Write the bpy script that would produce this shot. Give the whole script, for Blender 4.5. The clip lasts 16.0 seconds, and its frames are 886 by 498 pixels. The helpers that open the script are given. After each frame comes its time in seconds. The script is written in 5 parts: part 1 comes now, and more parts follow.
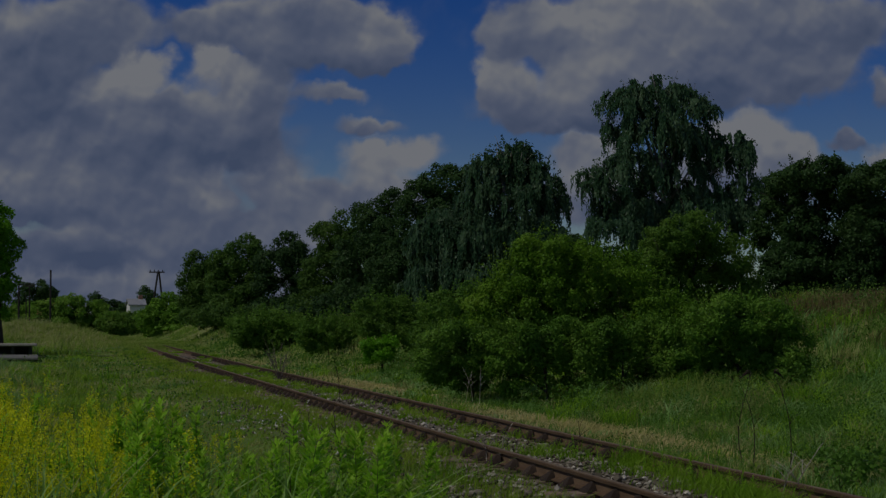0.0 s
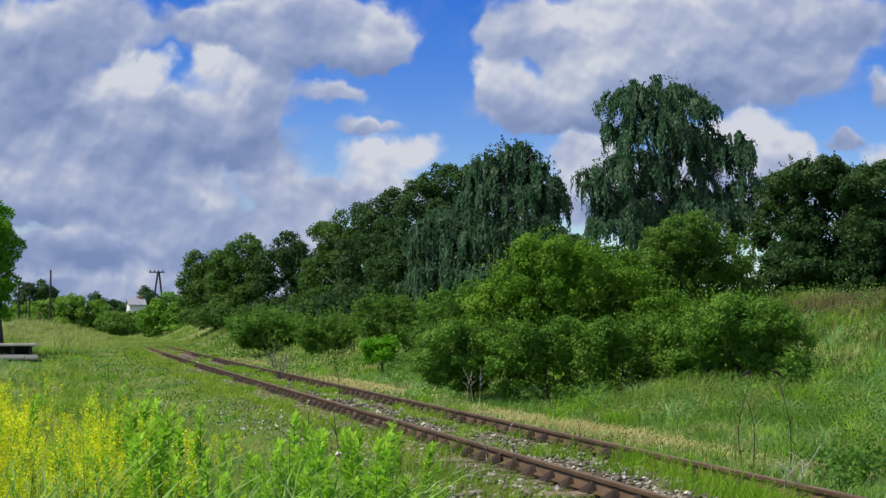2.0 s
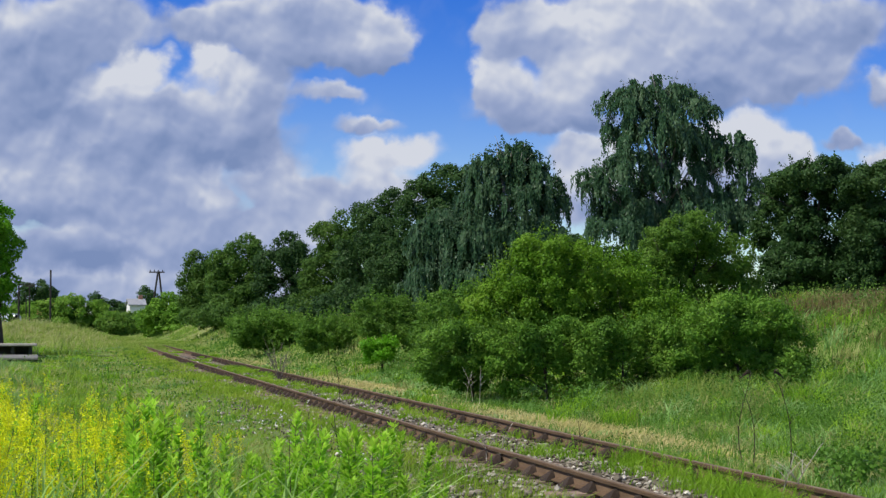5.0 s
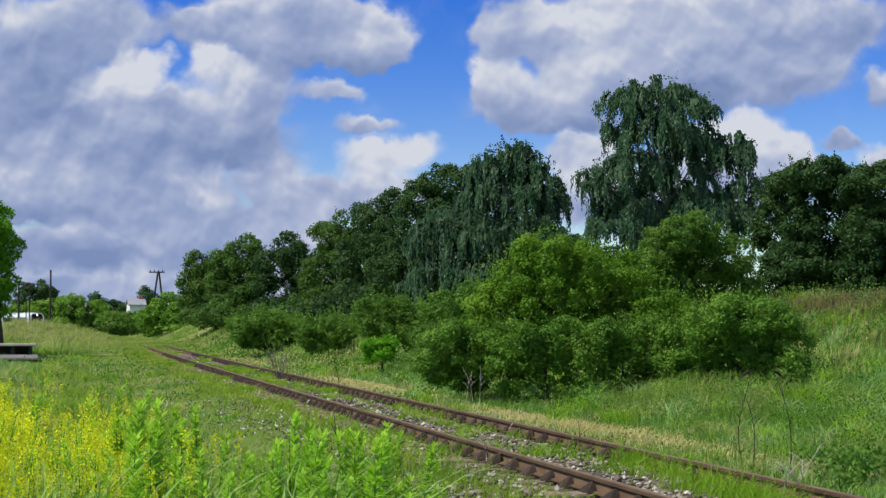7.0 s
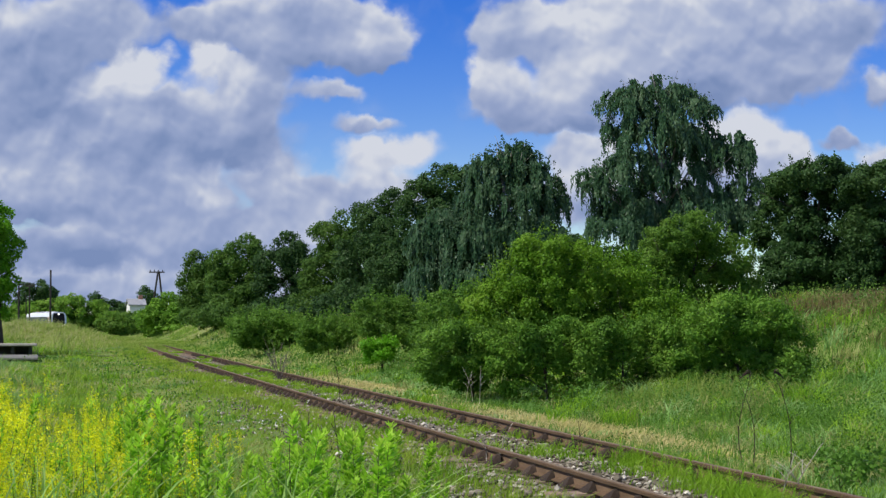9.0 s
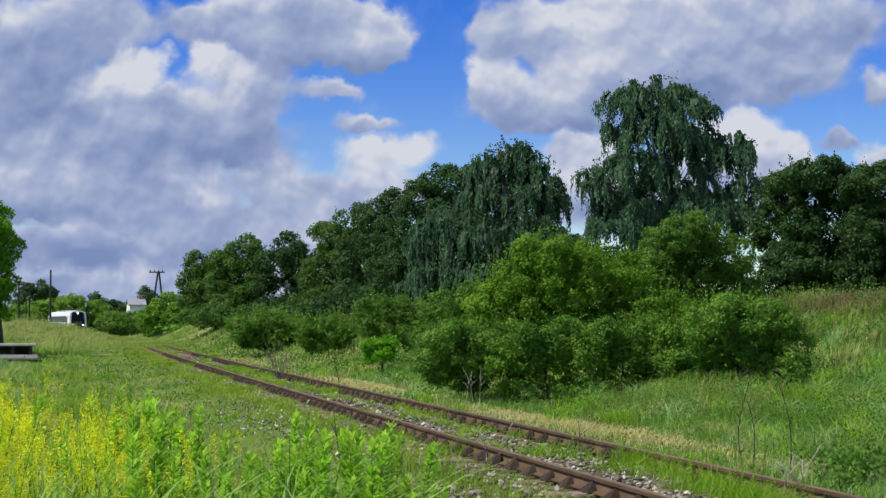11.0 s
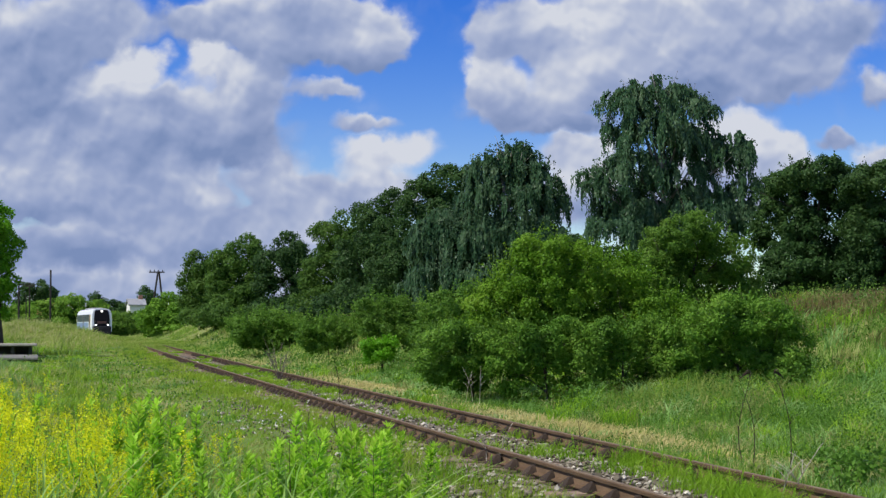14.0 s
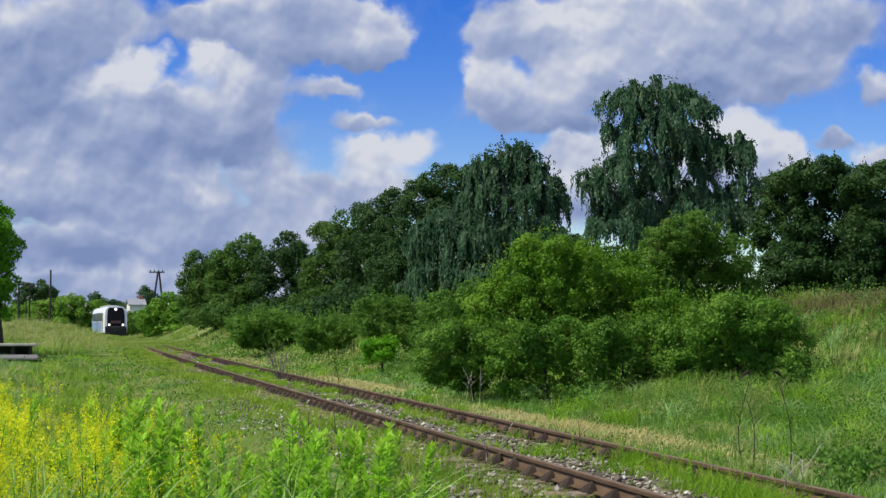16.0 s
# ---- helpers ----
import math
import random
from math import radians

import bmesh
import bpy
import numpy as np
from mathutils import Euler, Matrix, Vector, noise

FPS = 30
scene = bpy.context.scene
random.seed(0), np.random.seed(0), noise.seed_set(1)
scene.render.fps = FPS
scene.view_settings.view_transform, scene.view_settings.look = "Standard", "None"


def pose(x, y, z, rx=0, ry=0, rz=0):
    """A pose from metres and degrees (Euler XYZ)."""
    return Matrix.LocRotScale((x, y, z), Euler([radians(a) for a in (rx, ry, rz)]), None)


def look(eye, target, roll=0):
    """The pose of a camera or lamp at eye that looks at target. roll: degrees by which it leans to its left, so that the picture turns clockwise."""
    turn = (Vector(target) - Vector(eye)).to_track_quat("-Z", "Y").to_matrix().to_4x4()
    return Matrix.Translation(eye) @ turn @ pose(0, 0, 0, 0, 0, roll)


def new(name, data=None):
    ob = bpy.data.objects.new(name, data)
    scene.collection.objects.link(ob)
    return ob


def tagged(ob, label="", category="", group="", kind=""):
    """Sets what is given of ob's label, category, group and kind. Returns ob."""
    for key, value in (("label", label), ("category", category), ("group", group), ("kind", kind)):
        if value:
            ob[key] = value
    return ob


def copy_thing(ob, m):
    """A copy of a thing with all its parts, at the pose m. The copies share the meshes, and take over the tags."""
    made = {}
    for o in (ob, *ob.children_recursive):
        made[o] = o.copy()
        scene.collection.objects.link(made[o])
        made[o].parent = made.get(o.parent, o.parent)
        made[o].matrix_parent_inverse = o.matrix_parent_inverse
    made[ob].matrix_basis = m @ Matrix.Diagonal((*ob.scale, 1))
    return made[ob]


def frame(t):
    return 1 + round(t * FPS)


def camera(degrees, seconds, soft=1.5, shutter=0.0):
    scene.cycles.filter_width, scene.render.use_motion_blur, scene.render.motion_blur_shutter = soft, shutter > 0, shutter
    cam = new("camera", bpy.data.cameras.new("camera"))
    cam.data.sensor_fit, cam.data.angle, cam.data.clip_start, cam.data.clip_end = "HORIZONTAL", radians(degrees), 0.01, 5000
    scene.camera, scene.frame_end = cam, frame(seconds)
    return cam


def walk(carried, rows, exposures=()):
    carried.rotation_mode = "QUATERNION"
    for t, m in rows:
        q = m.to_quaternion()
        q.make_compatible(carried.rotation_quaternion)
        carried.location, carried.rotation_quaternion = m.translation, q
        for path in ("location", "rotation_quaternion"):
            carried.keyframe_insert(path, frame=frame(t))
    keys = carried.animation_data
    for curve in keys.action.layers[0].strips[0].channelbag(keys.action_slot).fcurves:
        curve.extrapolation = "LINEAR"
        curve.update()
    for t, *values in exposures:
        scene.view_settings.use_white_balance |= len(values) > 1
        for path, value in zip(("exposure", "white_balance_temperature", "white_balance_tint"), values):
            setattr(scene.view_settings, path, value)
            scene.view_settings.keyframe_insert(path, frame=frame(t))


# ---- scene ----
cam = camera(32.4, 16.0, soft=1.4)
EYE = 1.378
CAM_POSE = pose(0, 0, EYE, 90 + 2.884, 0, 0)
walk(cam, [(0.0, CAM_POSE), (16.0, CAM_POSE)],
     exposures=[(0.0, -2.15), (0.5, -1.35), (1.0, -0.68), (1.5, -0.3), (2.0, -0.05), (2.5, 0.0), (16.0, 0.0)])

# ---- light ----
SUN_ELEV, SUN_AZ = 54.0, -112.0          # azimuth from +y (ahead), clockwise: the sun stands to the west of the line
world = bpy.data.worlds.new("sky")
world.use_nodes = True
scene.world = world
wn = world.node_tree.nodes
sky = wn.new("ShaderNodeTexSky")
sky.sky_type, sky.sun_disc = "NISHITA", False
sky.sun_elevation, sky.sun_rotation = radians(SUN_ELEV), radians(SUN_AZ)
sky.air_density, sky.dust_density, sky.ozone_density = 1.0, 0.3, 4.0
wn["Background"].inputs[1].default_value = 0.11
deep = wn.new("ShaderNodeHueSaturation")
deep.inputs["Hue"].default_value, deep.inputs["Saturation"].default_value, deep.inputs["Value"].default_value = 0.53, 1.5, 1.22
world.node_tree.links.new(sky.outputs[0], deep.inputs["Color"])
# broken cloud goes on overhead and all round, above the heaped clouds of the backdrop
wl = world.node_tree.links
wco, wsep, whi, wno, wcov, wmul, wmix = (wn.new("ShaderNodeTexCoord"), wn.new("ShaderNodeSeparateXYZ"), wn.new("ShaderNodeMapRange"), wn.new("ShaderNodeTexNoise"),
                                         wn.new("ShaderNodeMapRange"), wn.new("ShaderNodeMath"), wn.new("ShaderNodeMix"))
wl.new(wco.outputs["Generated"], wsep.inputs[0])
wl.new(wsep.outputs[2], whi.inputs[0])
whi.inputs[1].default_value, whi.inputs[2].default_value = 0.25, 0.42
wl.new(wco.outputs["Generated"], wno.inputs["Vector"])
wno.inputs["Scale"].default_value, wno.inputs["Detail"].default_value = 3.0, 5
wl.new(wno.outputs[0], wcov.inputs[0])
wcov.inputs[1].default_value, wcov.inputs[2].default_value = 0.38, 0.56
wmul.operation = "MULTIPLY"
wl.new(whi.outputs[0], wmul.inputs[0])
wl.new(wcov.outputs[0], wmul.inputs[1])
wmix.data_type = "RGBA"
wmix.inputs[7].default_value = (4.3, 4.6, 5.2, 1)
wl.new(wmul.outputs[0], wmix.inputs[0])
wl.new(deep.outputs[0], wmix.inputs[6])
wl.new(wmix.outputs[2], wn["Background"].inputs[0])
sun_data = bpy.data.lights.new("sun", "SUN")
sun_data.energy, sun_data.angle, sun_data.color = 4.9, radians(0.6), (1.0, 0.96, 0.88)
sun = new("sun", sun_data)
az, el = radians(SUN_AZ), radians(SUN_ELEV)
sun_from = Vector((math.sin(az) * math.cos(el), math.cos(az) * math.cos(el), math.sin(el)))
sun.matrix_world = look(sun_from * 100, (0, 0, 0))

# ---- materials ----
def nodes_of(name):
    m = bpy.data.materials.new(name)
    m.use_nodes = True
    return m, m.node_tree.nodes, m.node_tree.links, m.node_tree.nodes["Principled BSDF"]


def ramp(ns, stops):
    r = ns.new("ShaderNodeValToRGB")
    e = r.color_ramp.elements
    while len(e) < len(stops):
        e.new(0.5)
    for k, (p, c) in zip(e, stops):
        k.position, k.color = p, (*c, 1)
    return r


def surface(name, c1, c2, scale=4.0, rough=0.8, metal=0.0, bump=0.3, fine=40.0, c3=None, spec=0.3, vary=0.0):
    """A worn surface: two colours in stains, a finer grain, relief and, per object, a small change of tone."""
    m, ns, ln, b = nodes_of(name)
    co = ns.new("ShaderNodeTexCoord")
    n1, n2 = ns.new("ShaderNodeTexNoise"), ns.new("ShaderNodeTexNoise")
    for n, s in ((n1, scale), (n2, fine)):
        n.inputs["Scale"].default_value, n.inputs["Detail"].default_value = s, 6
        ln.new(co.outputs["Object"], n.inputs["Vector"])
    add = ns.new("ShaderNodeMath")
    add.operation = "MULTIPLY_ADD"
    add.inputs[1].default_value = 0.45
    ln.new(n2.outputs[0], add.inputs[0])
    sc = ns.new("ShaderNodeMath")
    sc.operation = "MULTIPLY_ADD"
    sc.inputs[1].default_value, sc.inputs[2].default_value = 0.75, -0.12
    ln.new(n1.outputs[0], sc.inputs[0])
    ln.new(sc.outputs[0], add.inputs[2])
    r = ramp(ns, [(0.3, c1), (0.62, c2)] + ([(0.8, c3)] if c3 else []))
    ln.new(add.outputs[0], r.inputs[0])
    last = r.outputs[0]
    if vary:
        oi, hs, mr = ns.new("ShaderNodeObjectInfo"), ns.new("ShaderNodeHueSaturation"), ns.new("ShaderNodeMapRange")
        mr.inputs[3].default_value, mr.inputs[4].default_value = 1 - vary, 1 + vary
        ln.new(oi.outputs["Random"], mr.inputs[0])
        ln.new(mr.outputs[0], hs.inputs["Value"])
        ln.new(last, hs.inputs["Color"])
        last = hs.outputs[0]
    ln.new(last, b.inputs["Base Color"])
    b.inputs["Roughness"].default_value, b.inputs["Metallic"].default_value = rough, metal
    b.inputs["Specular IOR Level"].default_value = spec
    if bump:
        bp = ns.new("ShaderNodeBump")
        bp.inputs["Strength"].default_value, bp.inputs["Distance"].default_value = bump, 0.02
        ln.new(n2.outputs[0], bp.inputs["Height"])
        ln.new(bp.outputs[0], b.inputs["Normal"])
    return m


def foliage(name, dark, mid, light, through_part=0.35, rough=0.5, patch=0.5, tone=0.15):
    """Leaves: each leaf has its own green, with larger patches across the plant; some light passes through."""
    m, ns, ln, b = nodes_of(name)
    geo, co, n = ns.new("ShaderNodeNewGeometry"), ns.new("ShaderNodeTexCoord"), ns.new("ShaderNodeTexNoise")
    n.inputs["Scale"].default_value, n.inputs["Detail"].default_value = patch, 3
    ln.new(co.outputs["Object"], n.inputs["Vector"])
    mix = ns.new("ShaderNodeMath")
    mix.operation = "MULTIPLY_ADD"
    mix.inputs[1].default_value = 0.3
    ln.new(geo.outputs["Random Per Island"], mix.inputs[0])
    mr = ns.new("ShaderNodeMapRange")
    mr.inputs[1].default_value, mr.inputs[2].default_value = 0.3, 0.7
    mr.inputs[3].default_value, mr.inputs[4].default_value = 0.05, 0.65
    ln.new(n.outputs[0], mr.inputs[0])
    ln.new(mr.outputs[0], mix.inputs[2])
    r = ramp(ns, [(0.05, dark), (0.5, mid), (0.95, light)])
    ln.new(mix.outputs[0], r.inputs[0])
    oi, hs, mo = ns.new("ShaderNodeObjectInfo"), ns.new("ShaderNodeHueSaturation"), ns.new("ShaderNodeMapRange")
    mo.inputs[3].default_value, mo.inputs[4].default_value = 1 - tone, 1 + tone
    ln.new(oi.outputs["Random"], mo.inputs[0])
    ln.new(mo.outputs[0], hs.inputs["Value"])
    ln.new(r.outputs[0], hs.inputs["Color"])
    ln.new(hs.outputs[0], b.inputs["Base Color"])
    b.inputs["Roughness"].default_value, b.inputs["Specular IOR Level"].default_value = rough, 0.12
    tr, ms = ns.new("ShaderNodeBsdfTranslucent"), ns.new("ShaderNodeMixShader")
    ln.new(hs.outputs[0], tr.inputs[0])
    ms.inputs[0].default_value = through_part
    ln.new(b.outputs[0], ms.inputs[1])
    ln.new(tr.outputs[0], ms.inputs[2])
    ln.new(ms.outputs[0], ns["Material Output"].inputs[0])
    return m


def plain(name, colour, rough=0.5, metal=0.0, spec=0.5):
    return surface(name, tuple(c * 0.85 for c in colour), colour, 2.0, rough, metal, 0.05, 30.0, spec=spec)


def glowing(name, colour, strength):
    m, ns, ln, b = nodes_of(name)
    b.inputs["Base Color"].default_value = (*colour, 1)
    b.inputs["Emission Color"].default_value = (*colour, 1)
    b.inputs["Emission Strength"].default_value = strength
    return m


M_BIRCH = foliage("birch_leaves", (0.022, 0.065, 0.028), (0.052, 0.112, 0.05), (0.14, 0.215, 0.12), 0.3, 0.4, patch=1.6)
M_TREE = foliage("tree_leaves", (0.042, 0.1, 0.016), (0.08, 0.165, 0.028), (0.13, 0.225, 0.042), 0.42)
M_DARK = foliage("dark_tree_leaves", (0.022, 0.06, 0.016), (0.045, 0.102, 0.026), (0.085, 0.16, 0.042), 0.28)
M_BUSH = foliage("bush_leaves", (0.06, 0.16, 0.011), (0.13, 0.265, 0.018), (0.25, 0.39, 0.04), 0.36)
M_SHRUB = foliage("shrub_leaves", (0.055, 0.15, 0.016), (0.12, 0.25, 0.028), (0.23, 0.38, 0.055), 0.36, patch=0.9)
M_LOW = foliage("low_bush_leaves", (0.07, 0.165, 0.022), (0.135, 0.27, 0.036), (0.23, 0.37, 0.065), 0.47)
M_HEDGE = foliage("hedge_leaves", (0.09, 0.215, 0.022), (0.17, 0.33, 0.036), (0.27, 0.43, 0.06), 0.42, patch=0.3)
M_WEED = foliage("weed_leaves", (0.1, 0.26, 0.014), (0.27, 0.53, 0.028), (0.52, 0.72, 0.09), 0.45, patch=3.0)
M_FLOWER = foliage("yellow_petals", (0.62, 0.66, 0.01), (0.78, 0.8, 0.015), (0.88, 0.88, 0.06), 0.35, patch=4.0)
M_GRASS = foliage("grass_blades", (0.11, 0.24, 0.015), (0.24, 0.38, 0.03), (0.42, 0.50, 0.08), 0.45, patch=0.35)
M_TALL = foliage("tall_grass_blades", (0.12, 0.24, 0.025), (0.27, 0.40, 0.06), (0.50, 0.54, 0.17), 0.45, patch=0.3)
M_DRY = foliage("dry_grass_blades", (0.42, 0.40, 0.13), (0.62, 0.53, 0.22), (0.72, 0.62, 0.34), 0.35, patch=0.6)
M_BARK = surface("bark", (0.035, 0.028, 0.02), (0.09, 0.075, 0.06), 3, 0.9, bump=0.8)
M_BIRCHBARK = surface("birch_bark", (0.05, 0.045, 0.04), (0.42, 0.4, 0.36), 1.2, 0.8, bump=0.5)
M_DRYSTEM = surface("dry_stems", (0.09, 0.075, 0.06), (0.22, 0.19, 0.15), 6, 0.9, bump=0.2)
M_RUST = surface("rusty_rail", (0.06, 0.038, 0.022), (0.125, 0.08, 0.046), 1.5, 0.9, 0.0, 0.4, 60, (0.18, 0.12, 0.07), spec=0.15)
M_RAILTOP = surface("worn_rail_top", (0.1, 0.07, 0.043), (0.19, 0.14, 0.09), 2.0, 0.7, 0.0, 0.15, 80, spec=0.25)
M_SLEEPER = surface("sleeper", (0.13, 0.09, 0.065), (0.25, 0.18, 0.13), 5.0, 0.9, bump=0.6, vary=0.2)
M_CONCRETE = surface("weathered_concrete", (0.14, 0.125, 0.1), (0.33, 0.315, 0.27), 1.2, 0.9, bump=0.5, fine=14)
M_POLE = surface("tarred_pole", (0.018, 0.016, 0.014), (0.05, 0.042, 0.035), 4, 0.85)

# ---- small builders ----
def mesh_from(name, verts, faces, material):
    me = bpy.data.meshes.new(name)
    me.from_pydata([tuple(v) for v in verts], [], faces)
    me.materials.append(material)
    return me


def part(name, bm, material, parent=None, label="", smooth=False):
    me = bpy.data.meshes.new(name)
    bm.to_mesh(me)
    bm.free()
    me.materials.append(material)
    if smooth:
        for p in me.polygons:
            p.use_smooth = True
    ob = new(name, me)
    ob.parent = parent
    return tagged(ob, label)


def box(bm, x0, x1, y0, y1, z0, z1, bevel=0.0):
    vs = [bm.verts.new((x, y, z)) for z in (z0, z1) for x, y in ((x0, y0), (x1, y0), (x1, y1), (x0, y1))]
    fs = [bm.faces.new([vs[i] for i in f]) for f in
          ((3, 2, 1, 0), (4, 5, 6, 7), (0, 1, 5, 4), (1, 2, 6, 5), (2, 3, 7, 6), (3, 0, 4, 7))]
    if bevel:
        es = {e for f in fs for e in f.edges}
        bmesh.ops.bevel(bm, geom=list(es), offset=bevel, segments=2, affect="EDGES", profile=0.5)
    return bm


def tube(bm, pts, radii, sides=7):
    """A tapered tube along points."""
    rings = []
    for i, p in enumerate(pts):
        p = Vector(p)
        d = Vector(pts[min(i + 1, len(pts) - 1)]) - Vector(pts[max(i - 1, 0)])
        d.normalize()
        a = d.cross(Vector((0, 0, 1)) if abs(d.z) < 0.9 else Vector((1, 0, 0))).normalized()
        b = d.cross(a)
        rings.append([bm.verts.new(p + radii[i] * (math.cos(k * math.tau / sides) * a + math.sin(k * math.tau / sides) * b))
                      for k in range(sides)])
    for r0, r1 in zip(rings, rings[1:]):
        for k in range(sides):
            bm.faces.new((r0[k], r0[(k + 1) % sides], r1[(k + 1) % sides], r1[k]))
    bm.faces.new(rings[0][::-1])
    bm.faces.new(rings[-1])
    return bm


def empty(name, label, category, group="", m=None):
    ob = new(name)
    ob.empty_display_size = 0.2
    if m is not None:
        ob.matrix_basis = m
    return tagged(ob, label, category, group)


def unit(v):
    return v / np.maximum(np.linalg.norm(v, axis=1, keepdims=True), 1e-6)


def quads_mesh(name, V, material, per=4):
    """A mesh of separate quads from an array (n, 4, 3)."""
    n = len(V)
    me = bpy.data.meshes.new(name)
    me.vertices.add(n * per)
    me.vertices.foreach_set("co", np.ascontiguousarray(V, dtype=np.float32).ravel())
    me.loops.add(n * per)
    me.loops.foreach_set("vertex_index", np.arange(n * per, dtype=np.int32))
    me.polygons.add(n)
    me.polygons.foreach_set("loop_start", np.arange(0, n * per, per, dtype=np.int32))
    me.materials.append(material)
    me.update(calc_edges=True)
    return me


def leaves(name, P, D, size, material, rng, slim=0.32, face=None):
    """Folded pointed leaves from their bases P along D."""
    n = len(P)
    D = unit(D)
    S = unit(np.cross(D, rng.normal(size=(n, 3)) if face is None else face))
    N = np.cross(D, S)
    L = (size * rng.uniform(0.65, 1.35, n))[:, None]
    mid = P + D * L * 0.45 + N * L * 0.08
    V = np.stack([P, mid + S * L * slim, P + D * L, mid - S * L * slim], axis=1)
    return quads_mesh(name, V, material)


def blades(name, XY, Z, H, W, material, rng, lean=0.35, wind=(0.12, 0.0), joints=2):
    """Grass blades: tapered strips of a few joints that bend over towards their tip."""
    n = len(XY)
    P = np.c_[XY, Z]
    a = rng.uniform(0, math.tau, n)
    S = np.c_[np.cos(a), np.sin(a), np.zeros(n)] * (W / 2)[:, None]
    b = rng.uniform(0, math.tau, n)
    k = (H * lean * rng.uniform(0.2, 1.0, n))[:, None]
    bend = np.c_[np.cos(b) + wind[0] * 3, np.sin(b) + wind[1] * 3, np.zeros(n)] * k
    up = np.c_[np.zeros(n), np.zeros(n), H]
    rows = []
    for q in np.linspace(0, 1, joints + 1):
        c = P + bend * q**1.9 + up * (q - 0.3 * lean * q**3)
        rows += [c] if q == 1 else [c - S * (1 - 0.5 * q), c + S * (1 - 0.5 * q)]
    per = 2 * joints + 1
    faces = [(2 * m, 2 * m + 1, 2 * m + 3, 2 * m + 2) for m in range(joints - 1)] + [(2 * joints - 2, 2 * joints - 1, 2 * joints)]
    sizes = np.array([len(f) for f in faces])
    starts = np.concatenate([[0], np.cumsum(sizes)[:-1]])
    me = bpy.data.meshes.new(name)
    me.vertices.add(n * per)
    me.vertices.foreach_set("co", np.ascontiguousarray(np.stack(rows, axis=1), dtype=np.float32).ravel())
    me.loops.add(n * int(sizes.sum()))
    me.loops.foreach_set("vertex_index", (np.arange(n)[:, None] * per + np.array(sum(faces, ()))[None, :]).ravel().astype(np.int32))
    me.polygons.add(n * len(faces))
    me.polygons.foreach_set("loop_start", (np.arange(n)[:, None] * int(sizes.sum()) + starts[None, :]).ravel().astype(np.int32))
    me.materials.append(material)
    me.update(calc_edges=True)
    return me


M_HERB = foliage("herb_leaves", (0.065, 0.165, 0.02), (0.125, 0.27, 0.034), (0.23, 0.4, 0.07), 0.42, patch=0.6)
M_BANK = foliage("bank_blades", (0.07, 0.17, 0.02), (0.13, 0.265, 0.036), (0.26, 0.39, 0.095), 0.45, patch=0.6)
# stained concrete, darkened further: the shade under the slabs is in its colour
M_STAIN_SHADE = surface("stained_shaded_concrete", (0.03, 0.028, 0.025), (0.08, 0.075, 0.068), 1.0, 0.95)
M_WEB = surface("rusty_rail_web", (0.1, 0.062, 0.036), (0.2, 0.13, 0.078), 2.0, 0.9, 0.0, 0.3, 50, spec=0.15)
# chairs are near black: the shadow beside the rail is put into their colour
M_CHAIR = surface("shade_dark_chair", (0.016, 0.011, 0.008), (0.045, 0.029, 0.019), 6.0, 0.9, 0.0, 0.4, 50, vary=0.25)
M_SLAB = surface("grey_old_slab", (0.09, 0.088, 0.08), (0.2, 0.195, 0.18), 1.2, 0.95, bump=0.5, fine=10)

# ---- the lie of the land ----
def sstep(a, b, v):
    q = np.clip((v - a) / (b - a), 0, 1)
    return q * q * (3 - 2 * q)


def track_x(y):
    """The middle of the track: nearly straight by the camera, then a bend to the left far off. z = 0 is the top of the rails."""
    q = np.minimum(y, 290.0) / 100
    x = 5.649 - 24.623 * q - 0.573 * q**2 + 1.694 * q**3 - 0.702 * q**4
    return x - 0.537 * np.maximum(y - 290.0, 0.0) - 0.65 * sstep(120.0, 225.0, y)


def track_slope(y):
    return float(track_x(y + 0.5) - track_x(y - 0.5))


def side(x, y):
    """Metres to the right of the track's middle, roughly square to it."""
    return (x - track_x(np.clip(y, 0.0, 420.0))) * 0.965


def bank_rise(t, y):
    """The bank stands back from the track near the camera and comes close to it further on."""
    k = sstep(40.0, 85.0, y)
    q = np.clip((t - (8.0 - 6.0 * k)) / (7.5 - 1.5 * k), 0, 1)
    return q * q * (3 - 2 * q) * (2.1 - 0.5 * k)


def ground_z(x, y):
    x, y = np.asarray(x, float), np.asarray(y, float)
    t = side(x, y)
    z = -0.34 + 0.14 * (1 - sstep(1.9, 3.4, np.abs(t)))                    # low ballast bed
    fade = 1 - sstep(150.0, 240.0, y)
    z = z + sstep(3.5, 7.0, t) * 0.2 * fade + bank_rise(t, y) * fade  # bank beyond the track
    z = z + 1.3 * np.exp(-(((x + 35.5) / 7.8) ** 2 + ((y - 118.0) / 24.0) ** 2))   # grassy mound
    z = z + 0.5 * np.exp(-(((x + 31.0) / 3.6) ** 2 + ((y - 122.0) / 16.0) ** 2))
    z = z + 0.06 * np.sin(x * 0.9 + 1.3 * np.sin(y * 0.4)) * np.sin(y * 0.55 + 0.7) * sstep(2.2, 5.0, np.abs(t)) * fade
    return z


def worn_strip(t, y):
    """Where the grass beside the far rail is dry and short."""
    return np.clip(np.exp(-(((t - 2.7) / 1.0) ** 2 + ((y - 24.0) / 5.0) ** 2)) + np.exp(-(((t - 2.4) / 0.9) ** 2 + ((y - 41.0) / 6.0) ** 2))
                   + 0.7 * np.exp(-(((t - 3.0) / 0.9) ** 2 + ((y - 66.0) / 9.0) ** 2)), 0, 1)


def gz(x, y):
    return float(ground_z(x, y))


